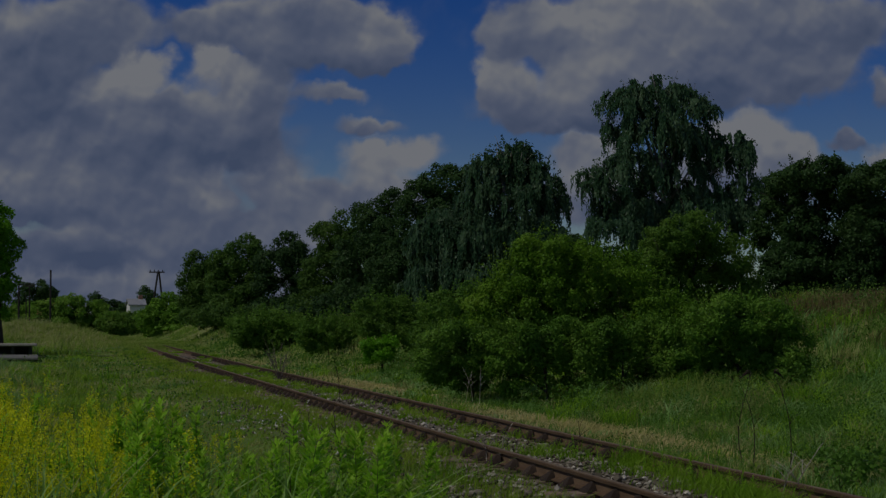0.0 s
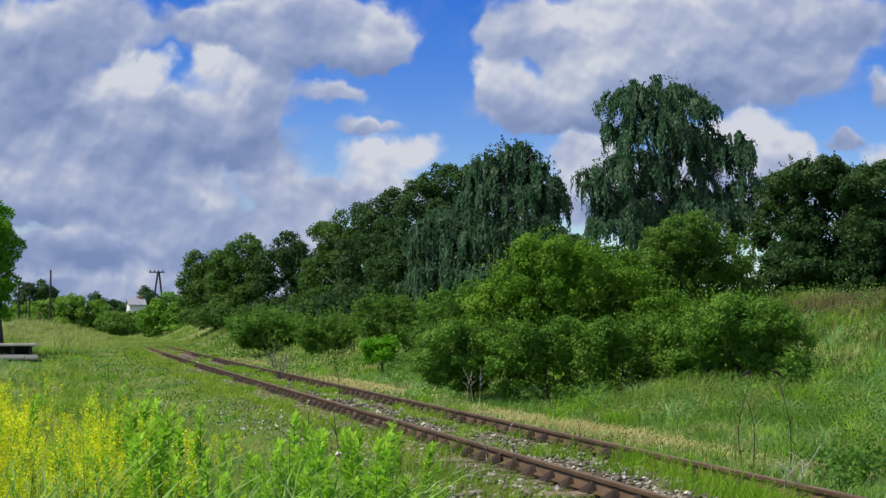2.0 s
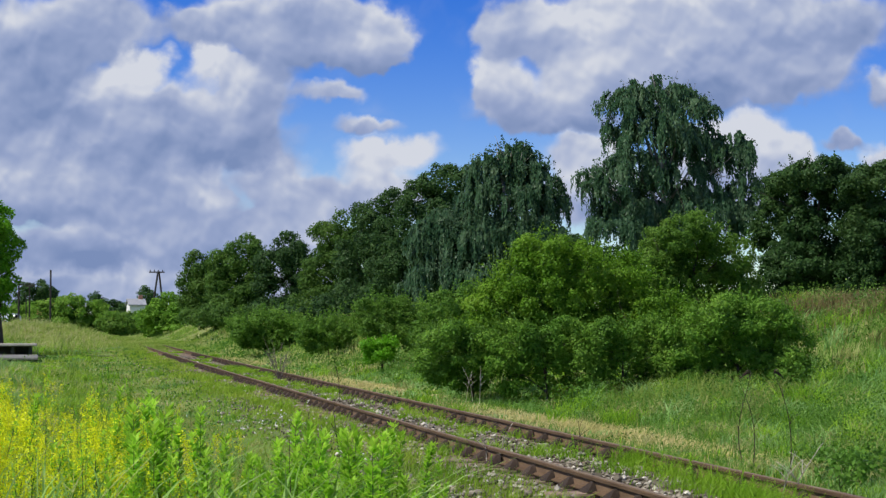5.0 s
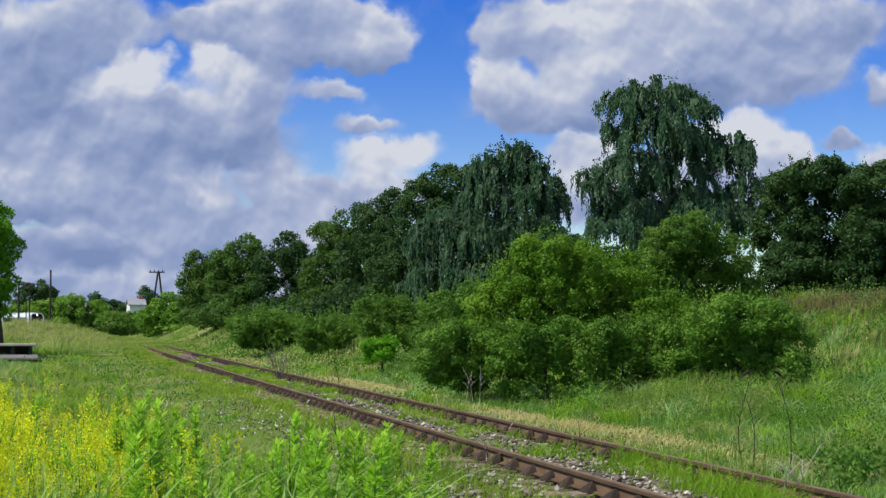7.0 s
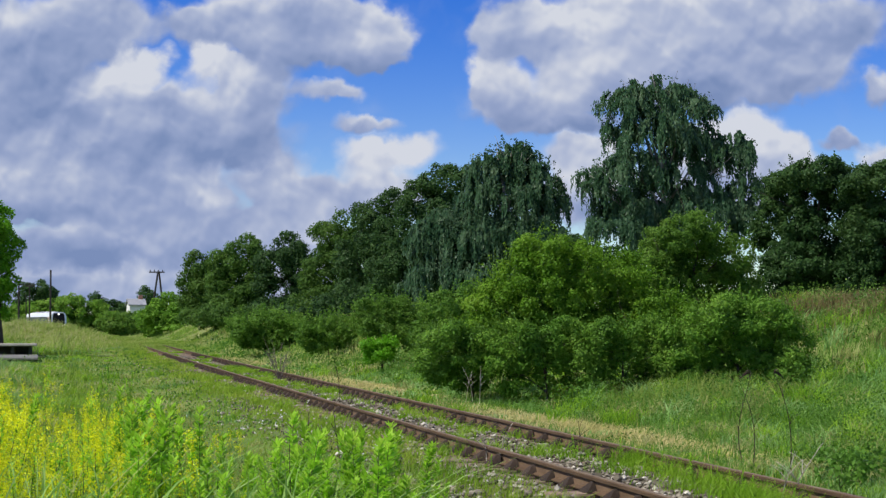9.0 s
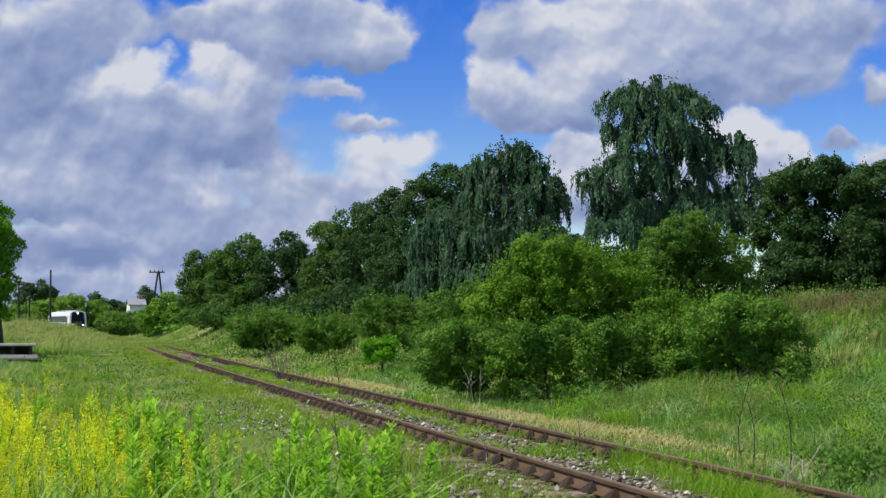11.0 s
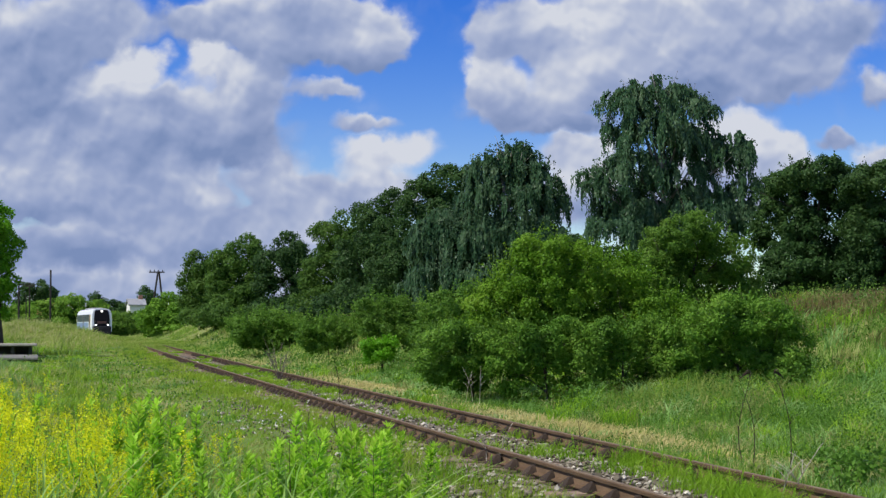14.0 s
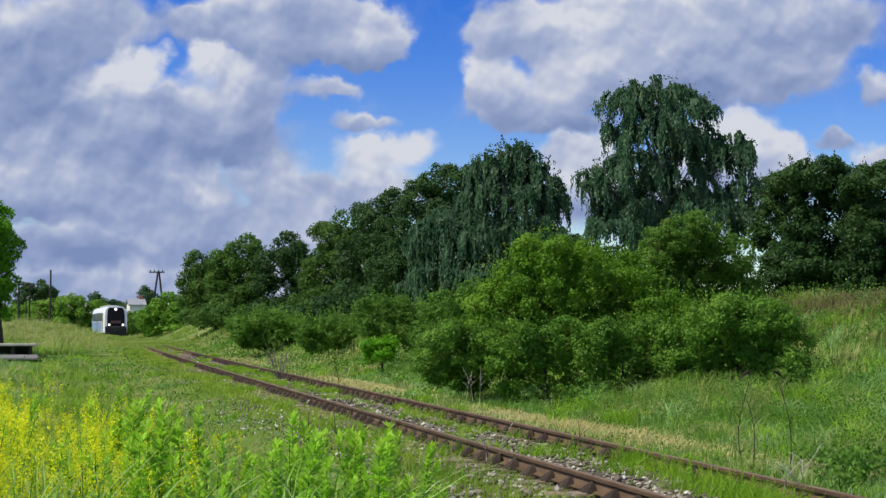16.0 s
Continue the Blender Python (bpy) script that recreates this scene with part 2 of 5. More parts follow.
def build_ground():
    ys = np.concatenate([np.linspace(-40, 4, 12), np.geomspace(5, 4600, 200)])
    us = np.linspace(-1, 1, 161)
    V = []
    for y in ys:
        half = max(30.0, 60.0 + 1.1 * max(y, 0))
        xs = half * (0.35 * us + 0.65 * us**3) + float(track_x(min(max(y, 0), 100.0))) * 0.5
        V += [(x, y, z) for x, z in zip(xs, ground_z(xs, np.full_like(xs, y)) - 0.16 * (1 - sstep(1.5, 1.9, np.abs(side(xs, np.full_like(xs, y))))))]
    n = len(us)
    F = [(j * n + i, j * n + i + 1, (j + 1) * n + i + 1, (j + 1) * n + i) for j in range(len(ys) - 1) for i in range(n - 1)]
    m, ns, ln, b = nodes_of("meadow_ground")
    co = ns.new("ShaderNodeTexCoord")
    big, small = ns.new("ShaderNodeTexNoise"), ns.new("ShaderNodeTexNoise")
    big.inputs["Scale"].default_value, big.inputs["Detail"].default_value = 0.25, 8
    small.inputs["Scale"].default_value, small.inputs["Detail"].default_value = 9, 6
    for k in (big, small):
        ln.new(co.outputs["Object"], k.inputs["Vector"])
    g1 = ramp(ns, [(0.3, (0.07, 0.125, 0.018)), (0.5, (0.115, 0.18, 0.034)), (0.7, (0.185, 0.215, 0.065))])
    ln.new(big.outputs[0], g1.inputs[0])
    g2 = ramp(ns, [(0.35, (0.1, 0.09, 0.055)), (0.65, (0.26, 0.235, 0.19))])
    ln.new(small.outputs[0], g2.inputs[0])
    # gravel by the track: how far from its line
    sep, lin, ab, mr = (ns.new("ShaderNodeSeparateXYZ"), ns.new("ShaderNodeMath"), ns.new("ShaderNodeMath"), ns.new("ShaderNodeMapRange"))
    ln.new(co.outputs["Object"], sep.inputs[0])
    lin.operation = "MULTIPLY_ADD"
    lin.inputs[1].default_value = 0.246
    ln.new(sep.outputs[1], lin.inputs[0])
    ln.new(sep.outputs[0], lin.inputs[2])
    ab.operation = "SUBTRACT"
    ab.inputs[1].default_value = 5.1
    ln.new(lin.outputs[0], ab.inputs[0])
    aa = ns.new("ShaderNodeMath")
    aa.operation = "ABSOLUTE"
    ln.new(ab.outputs[0], aa.inputs[0])
    wob = ns.new("ShaderNodeMath")
    wob.operation = "MULTIPLY_ADD"
    wob.inputs[1].default_value = 4.0
    ln.new(big.outputs[0], wob.inputs[0])
    ln.new(aa.outputs[0], wob.inputs[2])
    mr.inputs[1].default_value, mr.inputs[2].default_value = 2.9, 3.9
    ln.new(wob.outputs[0], mr.inputs[0])
    mx = ns.new("ShaderNodeMix")
    mx.data_type = "RGBA"
    ln.new(mr.outputs[0], mx.inputs[0])
    ln.new(g2.outputs[0], mx.inputs[6])
    ln.new(g1.outputs[0], mx.inputs[7])
    ln.new(mx.outputs[2], b.inputs["Base Color"])
    b.inputs["Roughness"].default_value = 0.95
    b.inputs["Specular IOR Level"].default_value = 0.1
    bp = ns.new("ShaderNodeBump")
    bp.inputs["Strength"].default_value, bp.inputs["Distance"].default_value = 0.8, 0.06
    ln.new(small.outputs[0], bp.inputs["Height"])
    ln.new(bp.outputs[0], b.inputs["Normal"])
    me = mesh_from("ground", V, F, m)
    for p in me.polygons:
        p.use_smooth = True
    tagged(new("ground", me), "rough green meadow ground along a railway line", "ground", kind="structure")


build_ground()

# ---- track ----
def track_stations(step, y0, y1):
    """Points (x, y, heading angle) every step metres along the middle of the track."""
    out, y = [], y0
    while y < y1:
        s = track_slope(y)
        out.append((float(track_x(y)), y, math.atan(-s)))
        y += step / math.hypot(1, s)
    return out


def build_rail(off, name):
    prof = [(-0.062, -0.15), (0.062, -0.15), (0.062, -0.138), (0.012, -0.122), (0.009, -0.045), (0.035, -0.036), (0.036, -0.008),
            (0.028, 0.0), (-0.028, 0.0), (-0.036, -0.008), (-0.035, -0.036), (-0.009, -0.045), (-0.012, -0.122), (-0.062, -0.138)]
    st = track_stations(1.0, -12, 110) + track_stations(5.0, 111, 430)
    V, F, n = [], [], len(prof)
    for x, y, a in st:
        for u, z in prof:
            V.append((x + math.cos(a) * (off + u), y + math.sin(a) * (off + u), z))
    for j in range(len(st) - 1):
        for k in range(n):
            F.append((j * n + k, j * n + (k + 1) % n, (j + 1) * n + (k + 1) % n, (j + 1) * n + k))
    me = mesh_from("rail", V, F, M_RUST)
    me.materials.append(M_RAILTOP)
    me.materials.append(M_WEB)
    for i, p in enumerate(me.polygons):
        p.material_index = {7: 1, 3: 2, 4: 2, 10: 2, 11: 2}.get(i % n, 0)
    return tagged(new(name, me), "rusty brown steel rail with a worn top, spiked to sleepers", "rail", "rails of the track")


BED_T, BED_Z = [], []


def build_bed():
    """The stony bed of the track, hollowed under the rails."""
    prof = [(-1.75, -0.42), (-1.4, -0.2), (-1.05, -0.165), (-0.92, -0.28), (-0.64, -0.28), (-0.52, -0.175), (0.0, -0.155),
            (0.52, -0.175), (0.64, -0.28), (0.92, -0.28), (1.05, -0.165), (1.4, -0.2), (1.75, -0.42)]
    BED_T.extend(q[0] for q in prof)
    BED_Z.extend(q[1] for q in prof)
    st, n = track_stations(0.5, -12, 112), len(prof)
    V = [(x + math.cos(a) * u, y + math.sin(a) * u, z + 0.02 * noise.noise(Vector((u * 3, y * 2, 0)))) for x, y, a in st for u, z in prof]
    F = [(j * n + k, j * n + k + 1, (j + 1) * n + k + 1, (j + 1) * n + k) for j in range(len(st) - 1) for k in range(n - 1)]
    m = surface("gravel_bed", (0.07, 0.06, 0.04), (0.16, 0.14, 0.1), 0.8, 0.95, bump=1.0, fine=16, c3=(0.27, 0.24, 0.19), spec=0.1)
    tagged(new("ballast_bed", mesh_from("ballast_bed", V, F, m)), "brown-grey gravel bed of the railway track", "ballast", kind="structure")


build_bed()
build_rail(-0.7525, "rail")
build_rail(0.7525, "rail")

# ---- clouds ----
CLOUD_Y = 4300.0


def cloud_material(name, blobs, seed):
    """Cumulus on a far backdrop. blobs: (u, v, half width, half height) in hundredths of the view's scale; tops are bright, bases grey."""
    m, ns, ln, b = nodes_of(name)
    ns.remove(b)

    def math_node(op, a, c=None, d=None):
        k = ns.new("ShaderNodeMath")
        k.operation = op
        for i, v in enumerate((a, c, d)):
            if v is None:
                continue
            if isinstance(v, (int, float)):
                k.inputs[i].default_value = v
            else:
                ln.new(v, k.inputs[i])
        return k.outputs[0]

    def vec(op, a, c):
        k = ns.new("ShaderNodeVectorMath")
        k.operation = op
        for i, v in enumerate((a, c)):
            if isinstance(v, tuple):
                k.inputs[i].default_value = v
            else:
                ln.new(v, k.inputs[i])
        return k

    def noise_node(v, scale, detail, rough=0.55):
        k = ns.new("ShaderNodeTexNoise")
        k.inputs["Scale"].default_value, k.inputs["Detail"].default_value, k.inputs["Roughness"].default_value = scale, detail, rough
        ln.new(v, k.inputs["Vector"])
        return k

    co = ns.new("ShaderNodeTexCoord")
    s = 27.0 / CLOUD_Y
    p0 = vec("MULTIPLY", co.outputs["Object"], (s, 0.0, s)).outputs[0]
    p0 = vec("ADD", p0, (0.0, seed, 0.0)).outputs[0]
    w1 = vec("MULTIPLY", vec("SUBTRACT", noise_node(p0, 0.8, 2).outputs[1], (0.5, 0.5, 0.5)).outputs[0], (1.2, 0.0, 0.8)).outputs[0]
    w2 = vec("MULTIPLY", vec("SUBTRACT", noise_node(p0, 2.6, 4, 0.5).outputs[1], (0.5, 0.5, 0.5)).outputs[0], (0.5, 0.0, 0.45)).outputs[0]
    p = vec("ADD", vec("ADD", p0, w1).outputs[0], w2).outputs[0]
    total, grad = None, None
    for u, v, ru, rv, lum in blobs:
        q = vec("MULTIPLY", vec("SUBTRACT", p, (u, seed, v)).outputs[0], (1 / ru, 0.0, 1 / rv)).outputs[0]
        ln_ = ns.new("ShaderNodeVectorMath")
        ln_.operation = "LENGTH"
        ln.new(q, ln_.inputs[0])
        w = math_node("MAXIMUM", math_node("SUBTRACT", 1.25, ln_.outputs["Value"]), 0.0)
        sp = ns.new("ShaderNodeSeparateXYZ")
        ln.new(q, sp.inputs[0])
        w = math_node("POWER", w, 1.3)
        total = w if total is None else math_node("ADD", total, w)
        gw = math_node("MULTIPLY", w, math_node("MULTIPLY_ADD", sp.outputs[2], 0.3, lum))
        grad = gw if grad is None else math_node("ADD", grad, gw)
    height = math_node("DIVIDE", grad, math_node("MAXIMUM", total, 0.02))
    # relief of the heaped billows, lit from above and the left
    def billow(v, scale):
        k = ns.new("ShaderNodeTexVoronoi")
        k.feature = "SMOOTH_F1"
        k.inputs["Scale"].default_value, k.inputs["Detail"].default_value, k.inputs["Roughness"].default_value = scale, 2.0, 0.5
        k.inputs["Smoothness"].default_value = 0.6
        ln.new(v, k.inputs["Vector"])
        return k.outputs["Distance"]

    pr = vec("ADD", p0, vec("MULTIPLY", w1, (0.45, 0.0, 0.45)).outputs[0]).outputs[0]
    ra = noise_node(vec("ADD", p0, w1).outputs[0], 1.0, 4, 0.45)
    relief = math_node("SUBTRACT", billow(vec("ADD", pr, (-0.12, 0.0, 0.34)).outputs[0], 0.5), billow(pr, 0.5))
    fine = math_node("SUBTRACT", billow(vec("ADD", pr, (-0.04, 0.0, 0.12)).outputs[0], 1.5), billow(pr, 1.5))
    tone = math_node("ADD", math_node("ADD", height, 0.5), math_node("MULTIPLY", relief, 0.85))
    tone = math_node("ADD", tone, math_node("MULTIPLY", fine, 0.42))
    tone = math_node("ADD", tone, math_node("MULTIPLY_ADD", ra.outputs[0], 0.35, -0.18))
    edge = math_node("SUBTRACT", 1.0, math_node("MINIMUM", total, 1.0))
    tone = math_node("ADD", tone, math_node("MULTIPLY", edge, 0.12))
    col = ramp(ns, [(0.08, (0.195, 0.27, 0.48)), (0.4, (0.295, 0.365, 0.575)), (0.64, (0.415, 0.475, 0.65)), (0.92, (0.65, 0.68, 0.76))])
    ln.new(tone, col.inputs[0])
    al = ns.new("ShaderNodeMapRange")
    al.interpolation_type = "SMOOTHSTEP"
    al.inputs[1].default_value, al.inputs[2].default_value = 0.0, 0.55
    ln.new(math_node("ADD", total, math_node("MULTIPLY_ADD", ra.outputs[0], 0.5, -0.25)), al.inputs[0])
    em, tr, ms = ns.new("ShaderNodeEmission"), ns.new("ShaderNodeBsdfTransparent"), ns.new("ShaderNodeMixShader")
    ln.new(col.outputs[0], em.inputs[0])
    ln.new(al.outputs[0], ms.inputs[0])
    ln.new(tr.outputs[0], ms.inputs[1])
    ln.new(em.outputs[0], ms.inputs[2])
    ln.new(ms.outputs[0], ns["Material Output"].inputs[0])
    m.cycles.emission_sampling = "NONE"
    return m


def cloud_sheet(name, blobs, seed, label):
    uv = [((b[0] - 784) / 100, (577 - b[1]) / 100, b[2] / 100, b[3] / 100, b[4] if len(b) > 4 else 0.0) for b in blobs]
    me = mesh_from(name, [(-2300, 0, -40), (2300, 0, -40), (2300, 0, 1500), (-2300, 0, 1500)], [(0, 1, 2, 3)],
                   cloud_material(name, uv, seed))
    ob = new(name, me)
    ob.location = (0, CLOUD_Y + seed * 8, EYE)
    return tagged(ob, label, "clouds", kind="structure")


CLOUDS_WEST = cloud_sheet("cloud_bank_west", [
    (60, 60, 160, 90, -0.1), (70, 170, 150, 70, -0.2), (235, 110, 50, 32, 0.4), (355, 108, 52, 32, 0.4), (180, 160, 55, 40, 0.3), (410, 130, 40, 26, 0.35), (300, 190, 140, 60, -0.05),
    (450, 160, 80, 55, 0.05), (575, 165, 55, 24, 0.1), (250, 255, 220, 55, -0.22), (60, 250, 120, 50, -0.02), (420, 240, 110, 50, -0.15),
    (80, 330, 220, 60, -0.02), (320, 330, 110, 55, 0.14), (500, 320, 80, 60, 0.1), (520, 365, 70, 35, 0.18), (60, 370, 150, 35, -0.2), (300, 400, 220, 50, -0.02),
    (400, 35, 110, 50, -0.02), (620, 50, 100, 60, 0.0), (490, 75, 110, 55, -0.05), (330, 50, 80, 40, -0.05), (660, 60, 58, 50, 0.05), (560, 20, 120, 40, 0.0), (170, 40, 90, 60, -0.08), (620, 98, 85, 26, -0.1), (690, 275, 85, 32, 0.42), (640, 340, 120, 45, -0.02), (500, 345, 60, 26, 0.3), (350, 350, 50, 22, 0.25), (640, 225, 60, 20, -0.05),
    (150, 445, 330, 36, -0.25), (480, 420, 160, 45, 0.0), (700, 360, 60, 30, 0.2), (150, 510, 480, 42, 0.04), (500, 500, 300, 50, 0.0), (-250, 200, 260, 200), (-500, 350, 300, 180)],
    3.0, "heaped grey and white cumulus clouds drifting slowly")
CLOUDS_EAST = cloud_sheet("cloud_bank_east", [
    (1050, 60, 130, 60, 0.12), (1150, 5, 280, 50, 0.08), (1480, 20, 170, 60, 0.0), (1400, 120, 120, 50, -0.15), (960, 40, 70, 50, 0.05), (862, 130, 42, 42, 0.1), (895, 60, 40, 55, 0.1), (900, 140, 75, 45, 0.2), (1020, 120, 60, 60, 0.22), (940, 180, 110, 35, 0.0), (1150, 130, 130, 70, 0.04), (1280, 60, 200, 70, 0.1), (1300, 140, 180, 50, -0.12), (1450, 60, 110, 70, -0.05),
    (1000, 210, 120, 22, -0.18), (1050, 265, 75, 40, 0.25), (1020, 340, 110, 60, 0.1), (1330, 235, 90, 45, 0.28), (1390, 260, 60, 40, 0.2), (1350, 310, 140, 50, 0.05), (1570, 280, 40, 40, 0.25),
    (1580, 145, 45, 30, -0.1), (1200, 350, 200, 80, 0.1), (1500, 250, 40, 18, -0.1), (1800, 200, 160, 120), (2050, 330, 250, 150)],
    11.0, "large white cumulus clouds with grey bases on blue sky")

# ---- trees and bushes ----
def limbs_mesh(bm, height, radius, targets, rng, sides=7):
    """A leaning tapered trunk and limbs that reach towards the crown's lobes."""
    top = Vector((rng.normal() * 0.1, rng.normal() * 0.1, height))
    pts = [Vector((0, 0, -0.25)) + (top + Vector((0, 0, 0.25))) * q + Vector((math.sin(q * 5) * 0.06 * height * 0.3, math.cos(q * 4) * 0.02 * height - 0.02 * height, 0)) * min(1, q * 3) for q in np.linspace(0, 1, 7)]
    tube(bm, pts, [radius * (1.25 if i == 0 else 1 - 0.72 * i / 6) for i in range(7)], sides)
    for c in targets:
        c = Vector(c)
        q = min(0.92, max(0.15, (c.z * 0.62) / height))
        i = min(5, int(q * 6))
        s = pts[i].lerp(pts[i + 1], q * 6 - i)
        mid = s.lerp(c, 0.5) + Vector((rng.normal() * 0.12, rng.normal() * 0.12, 0.15))
        r = radius * 0.38
        tube(bm, [s, mid, c], [r, r * 0.6, r * 0.2], 5)
        for _ in range(3):
            e = c + Vector(rng.normal(size=3) * 0.5)
            tube(bm, [mid.lerp(c, 0.4), mid.lerp(e, 0.7), e], [r * 0.35, r * 0.22, r * 0.08], 4)


def clump_points(lobes, leaf, clump, cover, rng, gap=0.5):
    """Leaf bases on small rounded clumps that sit over the lobes; inside the crown there are fewer."""
    P, D, N = [], [], []
    A = np.array(lobes)
    for i, (cx, cy, cz, rx, ry, rz) in enumerate(lobes):
        area = 4 * math.pi * (((rx * ry) ** 1.6 + (rx * rz) ** 1.6 + (ry * rz) ** 1.6) / 3) ** (1 / 1.6)
        n = max(5, int(area * 1.5 / (math.pi * clump**2)))
        d = unit(rng.normal(size=(n, 3)))
        w = np.array([noise.noise(Vector((float(q[0] * 1.7 + cx * 2), float(q[1] * 1.7 + cy), float(q[2] * 1.7 + cz * 2)))) for q in d])
        d, w = d[w > -gap], w[w > -gap]
        k = np.where(rng.uniform(size=len(d)) < 0.22, rng.uniform(0.4, 0.8, len(d)), 0.93 + 0.28 * w + rng.uniform(-0.1, 0.1, len(d)))
        c = np.array((cx, cy, cz)) + d * np.array((rx, ry, rz)) * k[:, None]
        keep = np.ones(len(c), bool)
        for m in range(len(lobes)):
            if m != i:
                keep &= np.linalg.norm((c - A[m, :3]) / A[m, 3:], axis=1) > 0.62
        c, d = c[keep], d[keep]
        if not len(c):
            continue
        s = clump * rng.uniform(0.55, 1.35, len(c))
        each = np.maximum(6, (cover * 4 * math.pi * s**2 / (0.42 * leaf**2)).astype(int))
        idx = np.repeat(np.arange(len(c)), each)
        u = unit(rng.normal(size=(len(idx), 3)) + d[idx] * 0.55 + np.array((0, 0, 0.3)))
        off = u * (s[idx] * rng.uniform(0.55, 1.12, len(idx)))[:, None] * np.array((1.05, 1.05, 0.8))
        P.append(c[idx] + off)
        N.append(u + rng.normal(size=u.shape) * 0.34)
        D.append(np.cross(u, rng.normal(size=u.shape)) + u * 0.3 + np.array((0, 0, -0.25)))
    return np.concatenate(P), np.concatenate(D), np.concatenate(N)


def leafy(name, label, category, x, y, lobes, trunk_h, trunk_r, leaf, clump, material, seed, cover=0.5, bark=None, group="", gap=0.5, slim=0.42):
    """A tree or bush: trunk with limbs, and a crown of leaf clumps over lobes (dx, dy, z above the rails, rx, ry, rz)."""
    rng = np.random.default_rng(seed)
    g = gz(x, y)
    ob = empty(name, label, category, group, pose(x, y, g))
    lobes = [(a, b, c - g, d, e, f) for a, b, c, d, e, f in lobes]
    bm = bmesh.new()
    limbs_mesh(bm, trunk_h, trunk_r, [q[:3] for q in lobes], rng)
    part("trunk", bm, bark or M_BARK, ob, smooth=True)
    P, D, N = clump_points(lobes, leaf, clump, cover, rng, gap)
    low = P[:, 2] > 0.02
    c = new("crown", leaves("crown", P[low], D[low], leaf, material, rng, slim, N[low]))
    c.parent = ob
    return ob, lobes, rng


def weeping(ob, lobes, rng, tips, length, leaf, material):
    """Narrow bunches of hanging twigs with small slim leaves, as on a birch; gaps stay between the bunches."""
    w = np.array([q[3] * q[5] for q in lobes])
    pick = rng.choice(len(lobes), tips, p=w / w.sum())
    L = np.array(lobes)[pick]
    d = unit(rng.normal(size=(tips, 3)))
    d[:, 2] = np.abs(d[:, 2]) * 1.1 - 0.25
    tip = L[:, :3] + d * L[:, 3:] * rng.uniform(0.7, 1.15, tips)[:, None]
    per, n = 8, 22
    s = np.repeat(tip, per, axis=0) + rng.normal(size=(tips * per, 3)) * np.array((0.085, 0.085, 0.07))
    ln_ = np.repeat(length * rng.uniform(0.4, 1.25, tips), per) * rng.uniform(0.55, 1.15, tips * per)
    q = np.tile(np.linspace(0, 1, n), tips * per)
    S = np.repeat(s, n, axis=0)
    O = np.repeat(np.repeat(d * np.array((1, 1, 0)) * 0.28, per, axis=0), n, axis=0)
    P = S + O * np.sqrt(q)[:, None] + np.c_[0.06 * q, np.zeros_like(q), 0.16 * np.sin(q * 3) - q * np.repeat(ln_, n)]
    P += rng.normal(size=P.shape) * 0.022
    D = np.tile(np.array((0.0, 0.0, -1.0)), (len(P), 1)) + rng.normal(size=P.shape) * 0.2
    N = O * 1.5 + np.array((-0.25, -0.3, 0.2)) + rng.normal(size=P.shape) * 0.25
    c = new("weeping_foliage", leaves("weeping_foliage", P, D, leaf, material, rng, 0.2, N))
    c.parent = ob


def shoots(ob, lobes, rng, count, length, leaf, material, up=0.8):
    """Young leafy shoots that stand out of the crown and fray its outline."""
    w = np.array([q[3] * q[5] for q in lobes])
    pick = rng.choice(len(lobes), count, p=w / w.sum())
    L = np.array(lobes)[pick]
    d = unit(rng.normal(size=(count, 3)))
    d[:, 2] = np.abs(d[:, 2]) * 0.9 - 0.15
    s = L[:, :3] + d * L[:, 3:] * 0.95
    n = 16
    q = np.tile(np.linspace(0.0, 1, n), count)
    ax = unit(d * 0.8 + np.array((0, 0, up)) + rng.normal(size=d.shape) * 0.25)
    ln_ = length * rng.uniform(0.4, 1.4, count)
    P = np.repeat(s, n, axis=0) + np.repeat(ax * ln_[:, None], n, axis=0) * q[:, None] + rng.normal(size=(count * n, 3)) * leaf * 0.25
    D = np.repeat(ax, n, axis=0) * 0.5 + rng.normal(size=P.shape) * 0.8
    N = rng.normal(size=P.shape) * 0.5 + np.array((0, 0, 0.6))
    keep = P[:, 2] > 0.02
    c = new("young_growth", leaves("young_growth", P[keep], D[keep], leaf, material, rng, 0.38, N[keep]))
    c.parent = ob


def hero_lobes(x, y, items):
    """Lobes from view-plane places (column, row, half width, half height) at the depth y, spread in depth."""
    k = y / 2700.0
    out = []
    for i, (px, py, rx, ry) in enumerate(items):
        r = rx * k
        out.append(((px - 784) * k - x, ((i * 0.618) % 1 - 0.5) * r * 1.2, EYE + (577 - py) * k, r, r * 0.95, ry * k))
    return out

M_LIME = foliage("lime_leaves", (0.09, 0.28, 0.012), (0.16, 0.42, 0.02), (0.26, 0.52, 0.04), 0.45)

